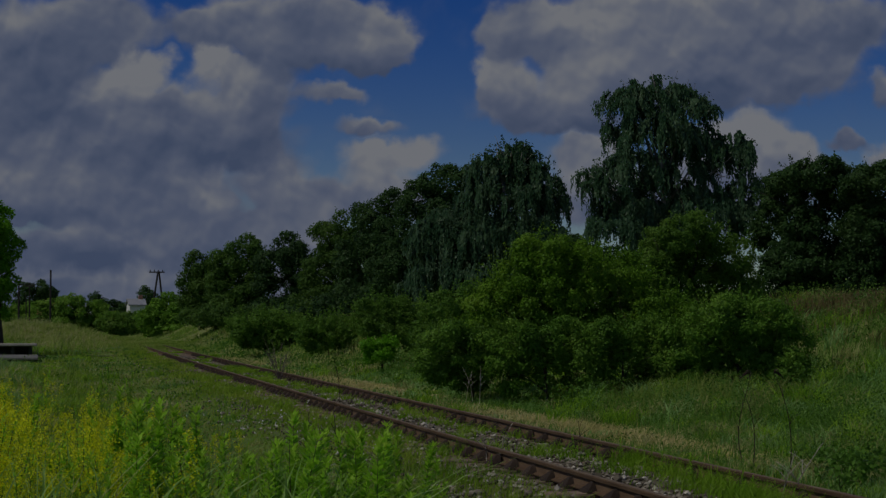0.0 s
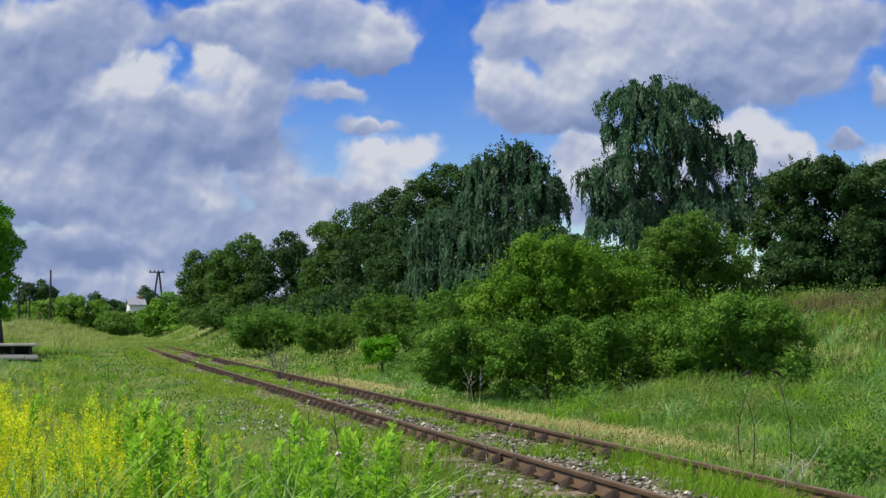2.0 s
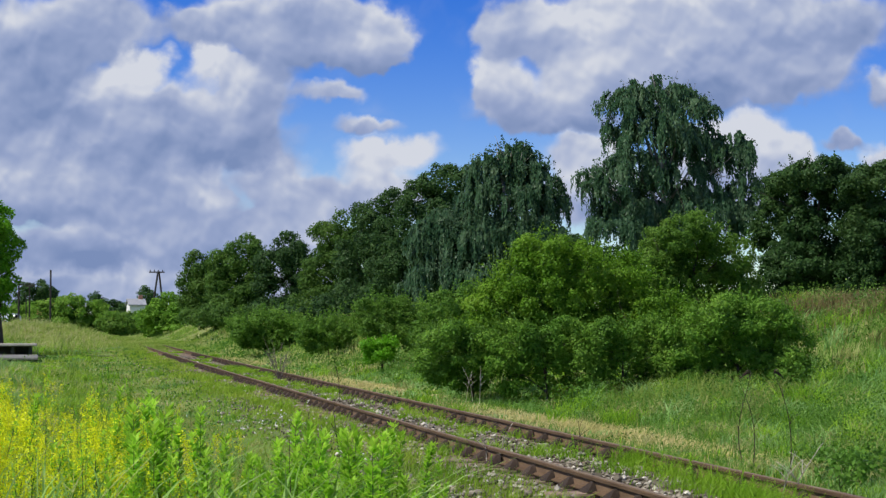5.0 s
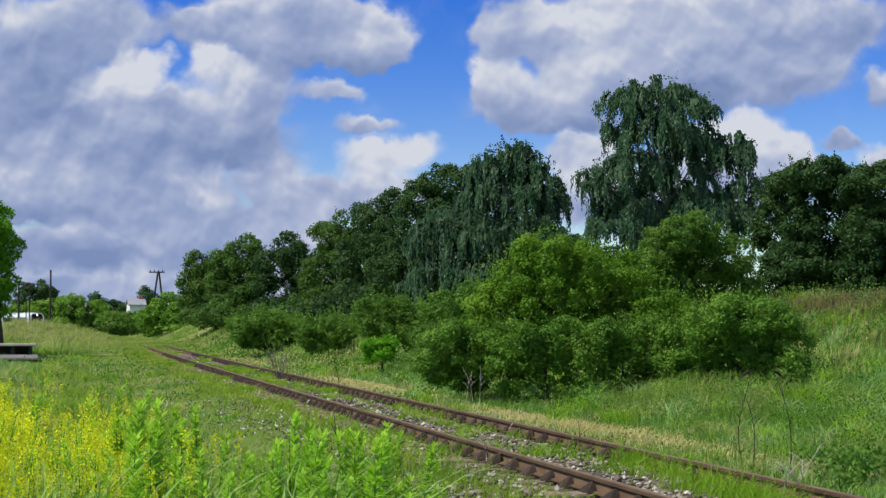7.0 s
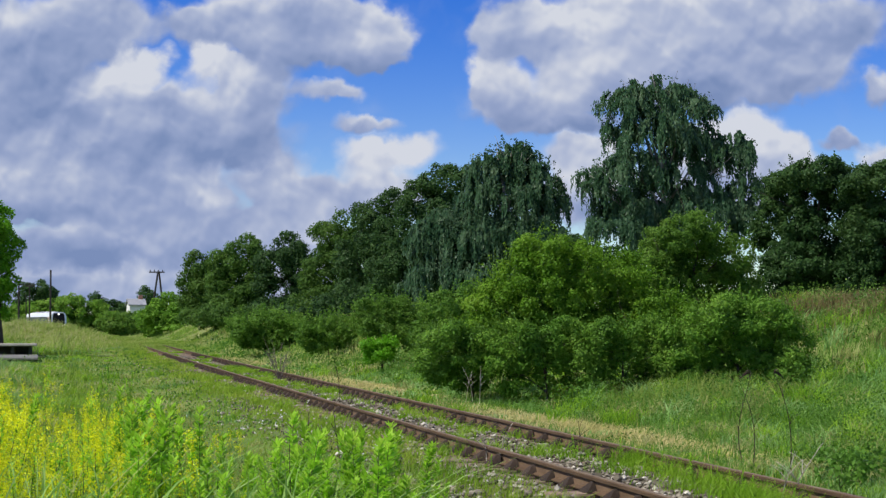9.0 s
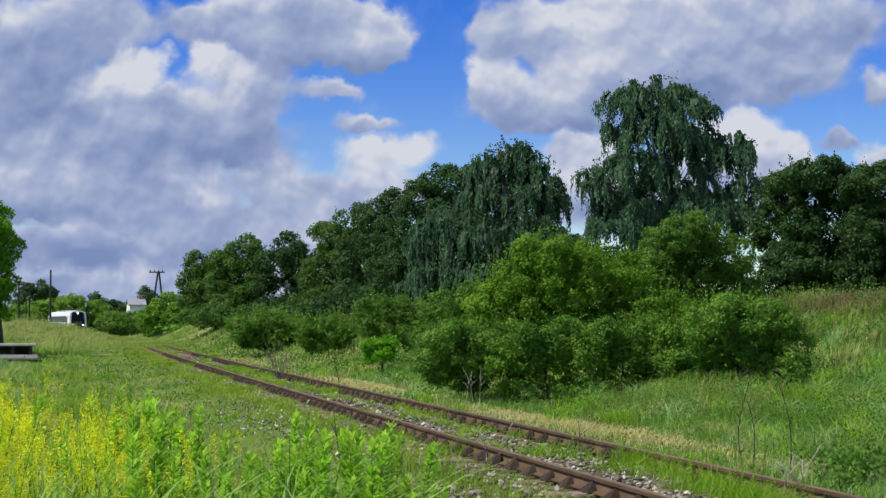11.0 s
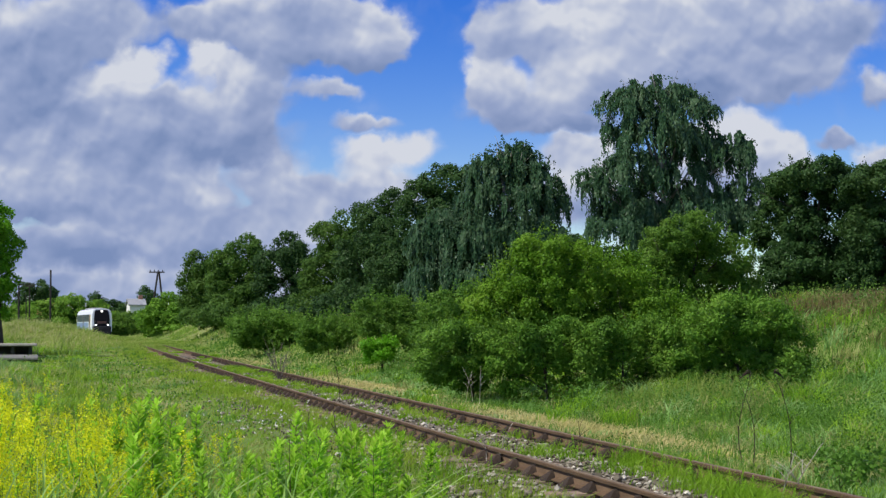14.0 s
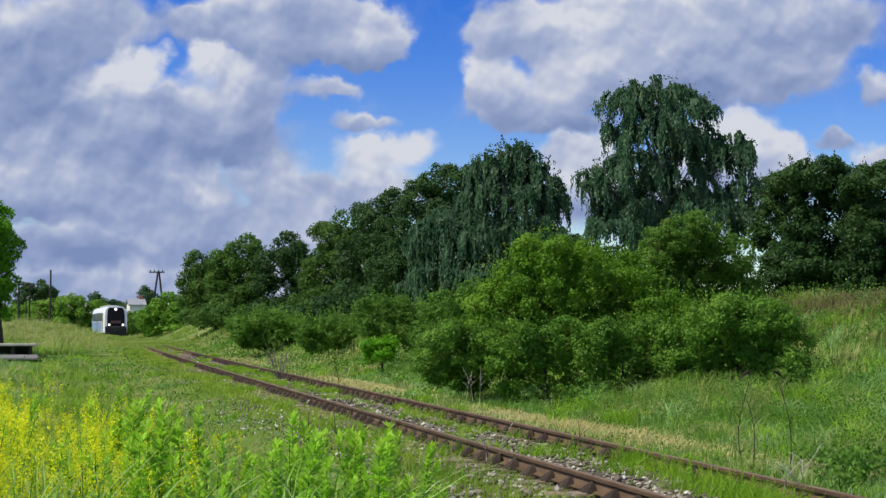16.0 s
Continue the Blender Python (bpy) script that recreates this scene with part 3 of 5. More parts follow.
def plant_trees():
    b, lo, rng = leafy("birch_tree", "tall weeping birch with grey-green hanging foliage on the bank", "tree", 7.5, 52.0,
        hero_lobes(7.5, 52.0, [(1160, 142, 13, 16), (1190, 155, 14, 14), (1125, 158, 14, 14), (1215, 165, 12, 14), (1160, 175, 36, 26), (1105, 185, 34, 32), (1225, 185, 32, 32), (1165, 235, 62, 45), (1240, 250, 36, 40), (1300, 275, 38, 42),
                               (1110, 300, 50, 45), (1195, 310, 62, 50), (1320, 335, 28, 35), (1070, 345, 36, 40), (1076, 226, 16, 16), (1044, 310, 18, 16), (1130, 375, 62, 42), (1240, 370, 70, 48), (1090, 405, 50, 36), (1180, 415, 60, 36), (1330, 385, 30, 36)]),
        6.5, 0.16, 0.085, 0.24, M_BIRCH, 11, 0.045, M_BIRCHBARK, "birches", -0.05)
    weeping(b, lo, rng, 530, 0.82, 0.125, M_BIRCH)
    shoots(b, lo, rng, 70, 0.4, 0.09, M_BIRCH, 1.2)
    b, lo, rng = leafy("birch_tree", "broad weeping birch with long drooping twigs in the tree row", "tree", 2.6, 62.0,
        hero_lobes(2.6, 62.0, [(905, 262, 14, 14), (880, 268, 12, 12), (935, 270, 12, 12), (905, 285, 38, 26), (862, 300, 32, 28), (950, 312, 34, 34), (900, 345, 75, 50), (975, 360, 22, 36), (780, 415, 50, 55), (850, 425, 70, 65),
                               (930, 425, 60, 55), (770, 490, 45, 45), (870, 490, 85, 50)]),
        6.0, 0.17, 0.1, 0.28, M_BIRCH, 12, 0.09, M_BIRCHBARK, "birches", 0.0)
    weeping(b, lo, rng, 640, 1.15, 0.15, M_BIRCH)
    shoots(b, lo, rng, 70, 0.45, 0.1, M_BIRCH, 1.2)
    row = [("dense dark green deciduous tree in the row along the bank", 0.6, 74.0, [(790, 330, 42, 32), (745, 350, 32, 32), (800, 400, 55, 55), (720, 420, 50, 55), (770, 480, 75, 60), (700, 500, 50, 50), (740, 545, 80, 35)], M_DARK),
           ("dark green deciduous tree with an uneven top in the row", -2.4, 84.0, [(695, 370, 34, 28), (655, 395, 34, 32), (690, 440, 52, 52), (640, 470, 50, 55), (720, 500, 55, 50), (660, 535, 80, 35)], M_DARK),
           ("leafy green deciduous tree in the row", -5.2, 93.0, [(618, 400, 28, 24), (580, 425, 28, 26), (620, 460, 45, 45), (575, 485, 38, 45), (640, 525, 55, 40), (580, 540, 55, 32)], M_TREE),
           ("round-topped dark tree at the far end of the row", -11.6, 116.0, [(512, 440, 22, 24), (488, 475, 30, 35), (532, 485, 28, 38), (500, 520, 42, 35), (540, 540, 40, 28), (490, 555, 50, 20)], M_DARK),
           ("green tree at the far end of the row", -15.0, 121.0, [(435, 450, 30, 26), (400, 470, 30, 26), (450, 495, 36, 38), (410, 515, 38, 35), (430, 550, 60, 22)], M_TREE),
           ("small outer tree of the far end of the row", -18.8, 126.0, [(352, 470, 18, 22), (338, 500, 20, 26), (375, 500, 28, 35), (355, 535, 35, 30), (370, 560, 45, 16)], M_TREE)]
    for i, (lab, x, y, items, mat) in enumerate(row):
        b, lo, rng = leafy("deciduous_tree", lab, "tree", x, y, hero_lobes(x, y, items), 5.0, 0.16, 0.0014 * y, 0.0046 * y, mat, 30 + i, 0.42, group="tree row", gap=0.3)
        shoots(b, lo, rng, 420, 0.5, 0.0014 * y, mat, 0.5)
    right = [("dark spreading tree above the grassy bank", 12.2, 50.0, [(1440, 315, 50, 32), (1385, 345, 40, 35), (1490, 335, 45, 35), (1395, 410, 55, 50), (1470, 410, 70, 55), (1410, 475, 65, 45), (1490, 485, 60, 42), (1440, 515, 60, 25)], M_DARK),
             ("dark leafy tree at the top of the bank", 14.6, 48.0, [(1550, 340, 55, 40), (1600, 350, 60, 60), (1550, 420, 60, 60), (1620, 440, 70, 70), (1540, 490, 60, 45), (1640, 510, 60, 40), (1560, 520, 50, 25)], M_DARK)]
    for i, (lab, x, y, items, mat) in enumerate(right):
        b, lo, rng = leafy("bank_tree", lab, "tree", x, y, hero_lobes(x, y, items), 3.6, 0.14, 0.078, 0.25, mat, 50 + i, 0.5, group="trees on the bank", gap=0.5)
        shoots(b, lo, rng, 420, 0.45, 0.08, mat, 0.5)
    b, lo, rng = leafy("bank_bush", "rounded dark green bush below the birch", "bush", 7.3, 44.0,
          hero_lobes(7.3, 44.0, [(1220, 420, 55, 35), (1178, 445, 40, 38), (1280, 455, 50, 42), (1220, 495, 72, 50), (1300, 505, 42, 40), (1150, 495, 48, 45)]),
          2.2, 0.09, 0.062, 0.19, M_LOW, 61, 0.45, gap=0.3)
    shoots(b, lo, rng, 320, 0.35, 0.062, M_LOW)


def plant_bushes():
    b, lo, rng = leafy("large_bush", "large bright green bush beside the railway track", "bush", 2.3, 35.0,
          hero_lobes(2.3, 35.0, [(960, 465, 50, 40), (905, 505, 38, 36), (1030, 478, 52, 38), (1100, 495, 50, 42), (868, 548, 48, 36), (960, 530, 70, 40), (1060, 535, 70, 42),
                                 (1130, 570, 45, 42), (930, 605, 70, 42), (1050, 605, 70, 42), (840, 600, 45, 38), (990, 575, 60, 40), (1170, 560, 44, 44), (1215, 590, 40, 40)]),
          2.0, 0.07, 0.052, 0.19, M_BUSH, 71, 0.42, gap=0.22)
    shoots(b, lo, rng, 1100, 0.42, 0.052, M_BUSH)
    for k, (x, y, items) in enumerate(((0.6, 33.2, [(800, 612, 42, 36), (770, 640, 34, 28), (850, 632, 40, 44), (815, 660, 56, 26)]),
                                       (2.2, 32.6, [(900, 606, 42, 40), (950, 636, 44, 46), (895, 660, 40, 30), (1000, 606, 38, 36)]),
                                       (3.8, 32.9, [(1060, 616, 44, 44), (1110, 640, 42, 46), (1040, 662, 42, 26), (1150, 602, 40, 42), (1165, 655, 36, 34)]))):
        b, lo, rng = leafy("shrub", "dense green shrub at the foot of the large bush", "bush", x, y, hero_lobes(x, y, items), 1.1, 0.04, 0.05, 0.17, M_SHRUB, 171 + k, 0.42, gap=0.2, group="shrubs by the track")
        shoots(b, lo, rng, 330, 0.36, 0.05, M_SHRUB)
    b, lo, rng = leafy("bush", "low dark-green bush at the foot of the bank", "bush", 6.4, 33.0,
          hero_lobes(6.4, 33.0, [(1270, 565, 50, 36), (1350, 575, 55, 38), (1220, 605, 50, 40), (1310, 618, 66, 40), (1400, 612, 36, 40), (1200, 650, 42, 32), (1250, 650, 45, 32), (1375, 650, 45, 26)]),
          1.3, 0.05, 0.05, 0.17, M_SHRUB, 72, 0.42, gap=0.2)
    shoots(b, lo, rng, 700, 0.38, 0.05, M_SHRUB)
    low = [("low green bush in front of the tree row", -8.9, 76.0, [(430, 582, 26, 17), (480, 575, 32, 20), (520, 582, 28, 19), (470, 600, 50, 11)], M_LOW),
           ("low brownish green bush in front of the trees", -5.0, 66.0, [(560, 588, 30, 24), (600, 588, 34, 26), (575, 602, 40, 18)], M_LOW),
           ("olive green bush in front of the birch", -1.9, 56.0, [(662, 556, 30, 24), (714, 558, 30, 27), (690, 578, 44, 22), (738, 590, 26, 28)], M_LOW),
           ("dense olive undergrowth below the birch", 0.8, 47.0, [(790, 558, 40, 40), (840, 545, 36, 40), (800, 620, 55, 40), (760, 600, 28, 30)], M_LOW),
           # undergrowth along the row: its shade is put in by the dark leaf green
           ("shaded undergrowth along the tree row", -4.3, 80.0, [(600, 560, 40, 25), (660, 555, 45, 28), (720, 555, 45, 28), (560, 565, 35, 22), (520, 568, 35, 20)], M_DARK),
           ("shaded undergrowth below the far trees", -13.5, 112.0, [(400, 568, 40, 18), (450, 568, 40, 18), (360, 570, 30, 16), (500, 570, 40, 18)], M_TREE),
           # below the birch too, the dark leaf colour stands for shade
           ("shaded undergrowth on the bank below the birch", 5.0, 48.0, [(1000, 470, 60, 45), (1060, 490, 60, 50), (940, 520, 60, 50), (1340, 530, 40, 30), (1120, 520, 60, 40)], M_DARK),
           ("small bright green bush on the verge", -2.1, 52.0, [(661, 617, 15, 10), (688, 611, 12, 10), (674, 630, 22, 9)], M_LIME),
           ("low grey-green bush far along the track", -47.5, 235.0, [(205, 572, 24, 11), (245, 570, 28, 13), (225, 580, 36, 8), (240, 588, 26, 6)], M_LOW),
           ("small dark bush by the track", -34.9, 190.0, [(287, 576, 15, 15), (287, 586, 14, 10)], M_DARK),
           ("low green bush at the foot of the line pole", -34.8, 180.0, [(262, 567, 13, 15), (266, 583, 16, 9)], M_HEDGE),
           ("bright green thicket by the line pole", -29.5, 172.0, [(272, 563, 18, 18), (300, 550, 26, 26), (328, 553, 25, 25), (300, 572, 38, 14), (340, 572, 28, 14), (320, 588, 34, 9)], M_HEDGE)]
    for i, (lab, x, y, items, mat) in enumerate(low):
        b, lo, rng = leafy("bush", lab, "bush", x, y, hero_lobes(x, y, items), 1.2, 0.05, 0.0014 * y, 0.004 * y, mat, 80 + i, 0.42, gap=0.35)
        shoots(b, lo, rng, 200, 0.2 if mat is M_LIME else min(0.6, 0.008 * y + 0.1), 0.0014 * y, mat)
    far = [("bright green willow thicket far behind the track", -84.0, 330.0, [(70, 560, 30, 22), (105, 548, 30, 22), (135, 548, 28, 22), (165, 554, 22, 18), (190, 568, 20, 12), (25, 562, 36, 20), (-40, 560, 50, 25), (60, 573, 60, 12), (140, 573, 60, 12)], M_HEDGE),
           ("dark tree over the far thicket", -106.0, 400.0, [(70, 522, 28, 22), (50, 535, 22, 20), (92, 538, 20, 20)], M_DARK),
           ("small dark tree on the horizon", -95.0, 430.0, [(171, 530, 11, 10), (195, 545, 22, 12), (225, 552, 22, 12)], M_DARK),
           ("dark tree behind the far roof", -75.0, 400.0, [(258, 522, 11, 11), (270, 540, 18, 16)], M_DARK)]
    for i, (lab, x, y, items, mat) in enumerate(far):
        leafy("far_tree", lab, "tree", x, y, hero_lobes(x, y, items), 4.0, 0.15, 0.42, 1.0, mat, 100 + i, 0.45)
    leafy("platform_tree", "leafy green tree beside the old platform", "tree", -24.6, 85.0,
          hero_lobes(-24.6, 85.0, [(-10, 390, 28, 30), (-2, 440, 30, 34), (-15, 490, 40, 40), (8, 500, 20, 26), (-30, 420, 45, 60), (-40, 520, 45, 40), (-8, 540, 22, 24)]),
          3.2, 0.16, 0.13, 0.36, M_LIME, 120, 0.45, gap=0.3)


plant_trees()
plant_bushes()

# ---- railcar ----
def build_railcar():
    """One rail bus, its nose towards +y of its own space, the floor of its space on the rail tops."""
    L, W = 24.5, 1.43
    white = plain("white_paint", (0.75, 0.76, 0.78), 0.35)
    blue = plain("blue_paint", (0.17, 0.26, 0.46), 0.4)
    black = plain("black_mask", (0.01, 0.009, 0.009), 0.4, 0.0, 0.15)
    grey = plain("dark_underframe", (0.02, 0.02, 0.022), 0.7)
    car = empty("railcar", "white railcar with a black front and dark side windows", "train")
    bm = bmesh.new()
    sect = [(-W, 0.55), (-W, 1.0), (-W, 2.2), (-W + 0.04, 3.0), (-W + 0.22, 3.45), (-W + 0.55, 3.68), (0, 3.8)]
    sect = sect + [(-x, z) for x, z in sect[-2::-1]]
    ys = [(-L / 2, 0.86, 0.3), (-L / 2 + 0.7, 1, 0), (0, 1, 0), (L / 2 - 1.2, 1, 0), (L / 2 - 0.45, 0.97, 0), (L / 2, 0.9, 0.35)]
    rings = []
    for y, k, back in ys:
        rings.append([bm.verts.new((x * k, y - back * max(0, z - 1.2) / 2.6 * (1 if y > 0 else -1), z)) for x, z in sect])
    for a, b in zip(rings, rings[1:]):
        for i in range(len(sect) - 1):
            bm.faces.new((a[i], a[i + 1], b[i + 1], b[i]))
    bm.faces.new(rings[0])
    bm.faces.new(rings[-1][::-1])
    for a, b in zip(rings, rings[1:]):
        bm.faces.new((a[0], b[0], b[-1], a[-1]))
    bmesh.ops.recalc_face_normals(bm, faces=bm.faces)
    part("body", bm, white, car)
    glass = plain("dark_window_glass", (0.012, 0.024, 0.055), 0.3, 0.0, 0.2)
    for s in (-1, 1):
        y = -L / 2 + 1.6
        while y < L / 2 - 3.4:
            bm = bmesh.new()
            box(bm, s * W - 0.025, s * W + 0.025, y, y + 1.8, 1.95, 2.95, 0.01)
            part("side_window", bm, glass, car)
            y += 1.95
        for yd in (L / 2 - 3.3, -0.8):
            bm = bmesh.new()
            box(bm, s * W - 0.035, s * W + 0.035, yd, yd + 1.3, 0.7, 2.85, 0.02)
            part("door", bm, plain("door_paint", (0.1, 0.085, 0.08), 0.4), car, "dark brown folding door")
        bm = bmesh.new()
        box(bm, s * W - 0.02, s * W + 0.02, -L / 2 + 1.0, L / 2 - 4.6, 0.62, 1.85, 0.005)
        part("lower_stripe", bm, blue, car, "blue lower panels below the windows")
        bm = bmesh.new()
        box(bm, s * W - 0.03, s * W + 0.03, L / 2 - 1.75, L / 2 - 1.5, 1.5, 2.9, 0.01)
        part("side_marker", bm, plain("amber_paint", (0.55, 0.27, 0.05), 0.5), car, "amber strip behind the cab")
    bm = bmesh.new()                       # black front mask
    F = L / 2
    vs = [bm.verts.new((x, F + 0.05 - 0.35 * max(0, z - 1.2) / 2.6, z)) for x, z in
          ((-1.0, 1.3), (1.0, 1.3), (1.04, 2.3), (0.96, 3.2), (0.8, 3.56), (-0.8, 3.56), (-0.96, 3.2), (-1.04, 2.3))]
    r = bmesh.ops.extrude_face_region(bm, geom=[bm.faces.new(vs)])
    bmesh.ops.translate(bm, vec=(0, -0.1, 0), verts=[v for v in r["geom"] if isinstance(v, bmesh.types.BMVert)])
    bmesh.ops.recalc_face_normals(bm, faces=bm.faces)
    part("windscreen", bm, black, car, "black glossy windscreen mask")
    bm = bmesh.new()
    box(bm, -0.6, 0.6, F - 0.02, F + 0.045, 1.66, 1.98, 0.02)
    part("front_panel", bm, plain("dull_red_panel", (0.13, 0.06, 0.05), 0.5), car, "dull reddish panel under the windscreen")
    bm = bmesh.new()
    box(bm, -1.26, 1.26, F - 0.5, F + 0.14, 0.25, 1.3, 0.08)
    part("front_skirt", bm, grey, car, "black front skirt")
    lampm = glowing("lit_headlamp", (1.0, 0.97, 0.9), 2.5)
    for x, z, q in ((-0.8, 1.5, 0.12), (0.8, 1.5, 0.12), (0, 3.36, 0.15)):
        bm = bmesh.new()
        bmesh.ops.create_cone(bm, cap_ends=True, segments=14, radius1=q, radius2=q * 0.8, depth=0.1,
                              matrix=pose(x, F + 0.08 - 0.35 * max(0, z - 1.2) / 2.6, z, -90))
        part("headlight", bm, lampm, car, "lit round headlight")
    for x in (-0.85, 0.85):
        bm = bmesh.new()
        bmesh.ops.create_cone(bm, cap_ends=True, segments=12, radius1=0.08, radius2=0.2, depth=0.5, matrix=pose(x, F + 0.3, 0.98, -90))
        part("buffer", bm, grey, car)
    bm = bmesh.new()
    box(bm, -0.12, 0.12, F, F + 0.45, 0.75, 1.0, 0.03)
    part("coupler", bm, grey, car)
    bm = bmesh.new()
    box(bm, -1.0, 1.0, -4.5, 4.5, 0.28, 0.6, 0.05)
    part("underfloor_gear", bm, grey, car)
    for y in (-6, -1, 4):
        bm = bmesh.new()
        box(bm, -0.7, 0.7, y, y + 2.2, 3.74, 3.9, 0.06)
        part("roof_unit", bm, plain("roof_grey", (0.5, 0.5, 0.5), 0.6), car)
    bogie_poses = []
    for yb in (-8.2, 8.2):
        bm = bmesh.new()
        box(bm, -1.1, -0.95, -1.5, 1.5, 0.4, 0.62, 0.04)
        box(bm, 0.95, 1.1, -1.5, 1.5, 0.4, 0.62, 0.04)
        box(bm, -1.0, 1.0, -0.25, 0.25, 0.42, 0.58, 0.04)
        bg = part("bogie", bm, grey, car)
        bg.location = (0, yb, 0)
        for ya in (-1.15, 1.15):
            bm = bmesh.new()
            for s in (-1, 1):
                bmesh.ops.create_cone(bm, cap_ends=True, segments=20, radius1=0.42, radius2=0.42, depth=0.13, matrix=pose(s * 0.7525, 0, 0, 0, 90))
                bmesh.ops.create_cone(bm, cap_ends=True, segments=20, radius1=0.45, radius2=0.45, depth=0.03, matrix=pose(s * 0.69, 0, 0, 0, 90))
            bmesh.ops.create_cone(bm, cap_ends=True, segments=10, radius1=0.08, radius2=0.08, depth=1.5, matrix=pose(0, 0, 0, 0, 90))
            w = part("wheelset", bm, grey, bg)
            w.location = (0, ya, 0.42)
            WHEELSETS.append(w)
    return car


WHEELSETS = []
RAILCAR = build_railcar()


def track_point(y_nose, back):
    """The point of the track back metres behind the one at y_nose."""
    y = y_nose
    left = back
    while left > 0:
        s = min(0.5, left)
        y += s / math.hypot(1, track_slope(y))
        left -= s
    return Vector((float(track_x(y)), y, 0))


def nose_y(t):
    """Where the nose stands along the line at t seconds: it comes on slowly faster."""
    return 331.5 - 5.76 * t - 0.219 * t * t

# ---- track: sleepers, plates, stones ----
def build_track():
    track = empty("railway_track", "single railway track with rusty rails on worn sleepers in stony ballast", "railway track")
    for r in [o for o in scene.objects if o.name.split(".")[0] == "rail"]:
        r.parent = track
        for key in ("category", "group"):
            del r[key]
    bm = bmesh.new()
    box(bm, -1.25, 1.25, -0.125, 0.125, -0.36, -0.158, 0.025)
    for v in bm.verts:
        v.co.z += 0.012 * math.sin(v.co.x * 3.1) if v.co.z > -0.25 else 0
    first = part("sleeper", bm, M_SLEEPER, track)
    bm = bmesh.new()
    box(bm, -0.17, 0.17, -0.075, 0.075, -0.16, -0.146, 0.004)
    for q in (-1, 1):                      # sloping chairs that grip the rail on both sides, shade in their colour
        lo = [bm.verts.new((q * a, b, -0.15)) for a, b in ((0.015, -0.115), (0.15, -0.12), (0.15, 0.12), (0.015, 0.115))]
        hi = [bm.verts.new((q * a, b, c)) for a, b, c in ((0.015, -0.035, -0.045), (0.055, -0.028, -0.06), (0.055, 0.028, -0.06), (0.015, 0.035, -0.045))]
        bm.faces.new(hi)
        for k in range(4):
            bm.faces.new((lo[k], lo[(k + 1) % 4], hi[(k + 1) % 4], hi[k]))
    bmesh.ops.recalc_face_normals(bm, faces=bm.faces)
    plate = part("rail_chair", bm, M_CHAIR, first)
    plate.location = (-0.7525, 0, 0)
    rng = np.random.default_rng(5)
    for i, (x, y, a) in enumerate(track_stations(0.61, 6, 106)):
        q = pose(x + rng.normal() * 0.02, y + rng.normal() * 0.015, rng.normal() * 0.006 - 0.004, 0, 0, math.degrees(a) + rng.normal() * 0.8)
        s = first if i == 0 else new("sleeper", first.data)
        s.parent, s.matrix_basis = track, q
        if y < 80:
            for off in (-0.7525, 0.7525):
                p = plate if (i == 0 and off < 0) else new("rail_chair", plate.data)
                p.parent = s
                p.location = (off, 0, 0)


def build_stones():
    rng = np.random.default_rng(8)
    base = np.array([(1, 0, 0), (-1, 0, 0), (0, 1, 0), (0, -1, 0), (0, 0, 1), (0, 0, -1),
                     (.7, .7, .5), (-.7, .7, .5), (-.7, -.7, .5), (.7, -.7, .5)], float)
    faces = [(6, 4, 9), (7, 4, 6), (8, 4, 7), (9, 4, 8), (0, 6, 9), (2, 7, 6), (1, 8, 7), (3, 9, 8), (0, 2, 6), (2, 1, 7), (1, 3, 8), (3, 0, 9),
             (5, 2, 0), (5, 1, 2), (5, 3, 1), (5, 0, 3)]
    V, F = [], []
    n = 20000
    y = np.exp(math.log(9) + rng.uniform(0, 1, n) ** 1.35 * math.log(8.3))
    zone = rng.uniform(size=n)
    t = np.where(zone < 0.62, rng.uniform(-1.5, 1.2, n), -1.2 - np.abs(rng.normal(size=n)) * 0.85)
    for i in range(n):
        p = noise.noise(Vector((t[i] * 0.7, y[i] * 0.22, 3.0)))
        if (zone[i] >= 0.62 and p < 0.0) or t[i] < -3.1 or (zone[i] >= 0.62 and rng.uniform() < 0.4):
            continue
        x = float(track_x(y[i])) + t[i] / 0.965
        s = rng.uniform(0.014, 0.034) * (1.8 if rng.uniform() < 0.03 else 1)
        k = base * (s * rng.uniform(0.7, 1.25, 3)) * rng.uniform(0.75, 1.2, (10, 1))
        a = rng.uniform(0, math.tau)
        c, q = math.cos(a), math.sin(a)
        k = np.c_[k[:, 0] * c - k[:, 1] * q, k[:, 0] * q + k[:, 1] * c, k[:, 2]]
        z = (float(np.interp(t[i], BED_T, BED_Z)) if abs(t[i]) < 1.6 else gz(x, y[i])) + s * 0.35
        o = len(V)
        V += [tuple(v) for v in k + np.array((x, y[i], z))]
        F += [tuple(o + j for j in f) for f in faces]
    m, ns, ln, b = nodes_of("ballast_stones")
    geo, r = ns.new("ShaderNodeNewGeometry"), ramp(ns, [(0.0, (0.06, 0.05, 0.034)), (0.5, (0.19, 0.165, 0.12)), (0.85, (0.34, 0.31, 0.24)), (1.0, (0.58, 0.54, 0.45))])
    ln.new(geo.outputs["Random Per Island"], r.inputs[0])
    ln.new(r.outputs[0], b.inputs["Base Color"])
    b.inputs["Roughness"].default_value, b.inputs["Specular IOR Level"].default_value = 0.9, 0.15
    tagged(new("ballast", mesh_from("ballast", V, F, m)), "grey and brown crushed ballast stones along the track", "ballast", kind="stuff")


# ---- grass ----
def scatter(n, y0, y1, rng, wide=0.345):
    y = np.exp(rng.uniform(math.log(y0), math.log(y1), n))
    x = rng.uniform(-1, 1, n) * (wide * y + 1.5)
    return x, y


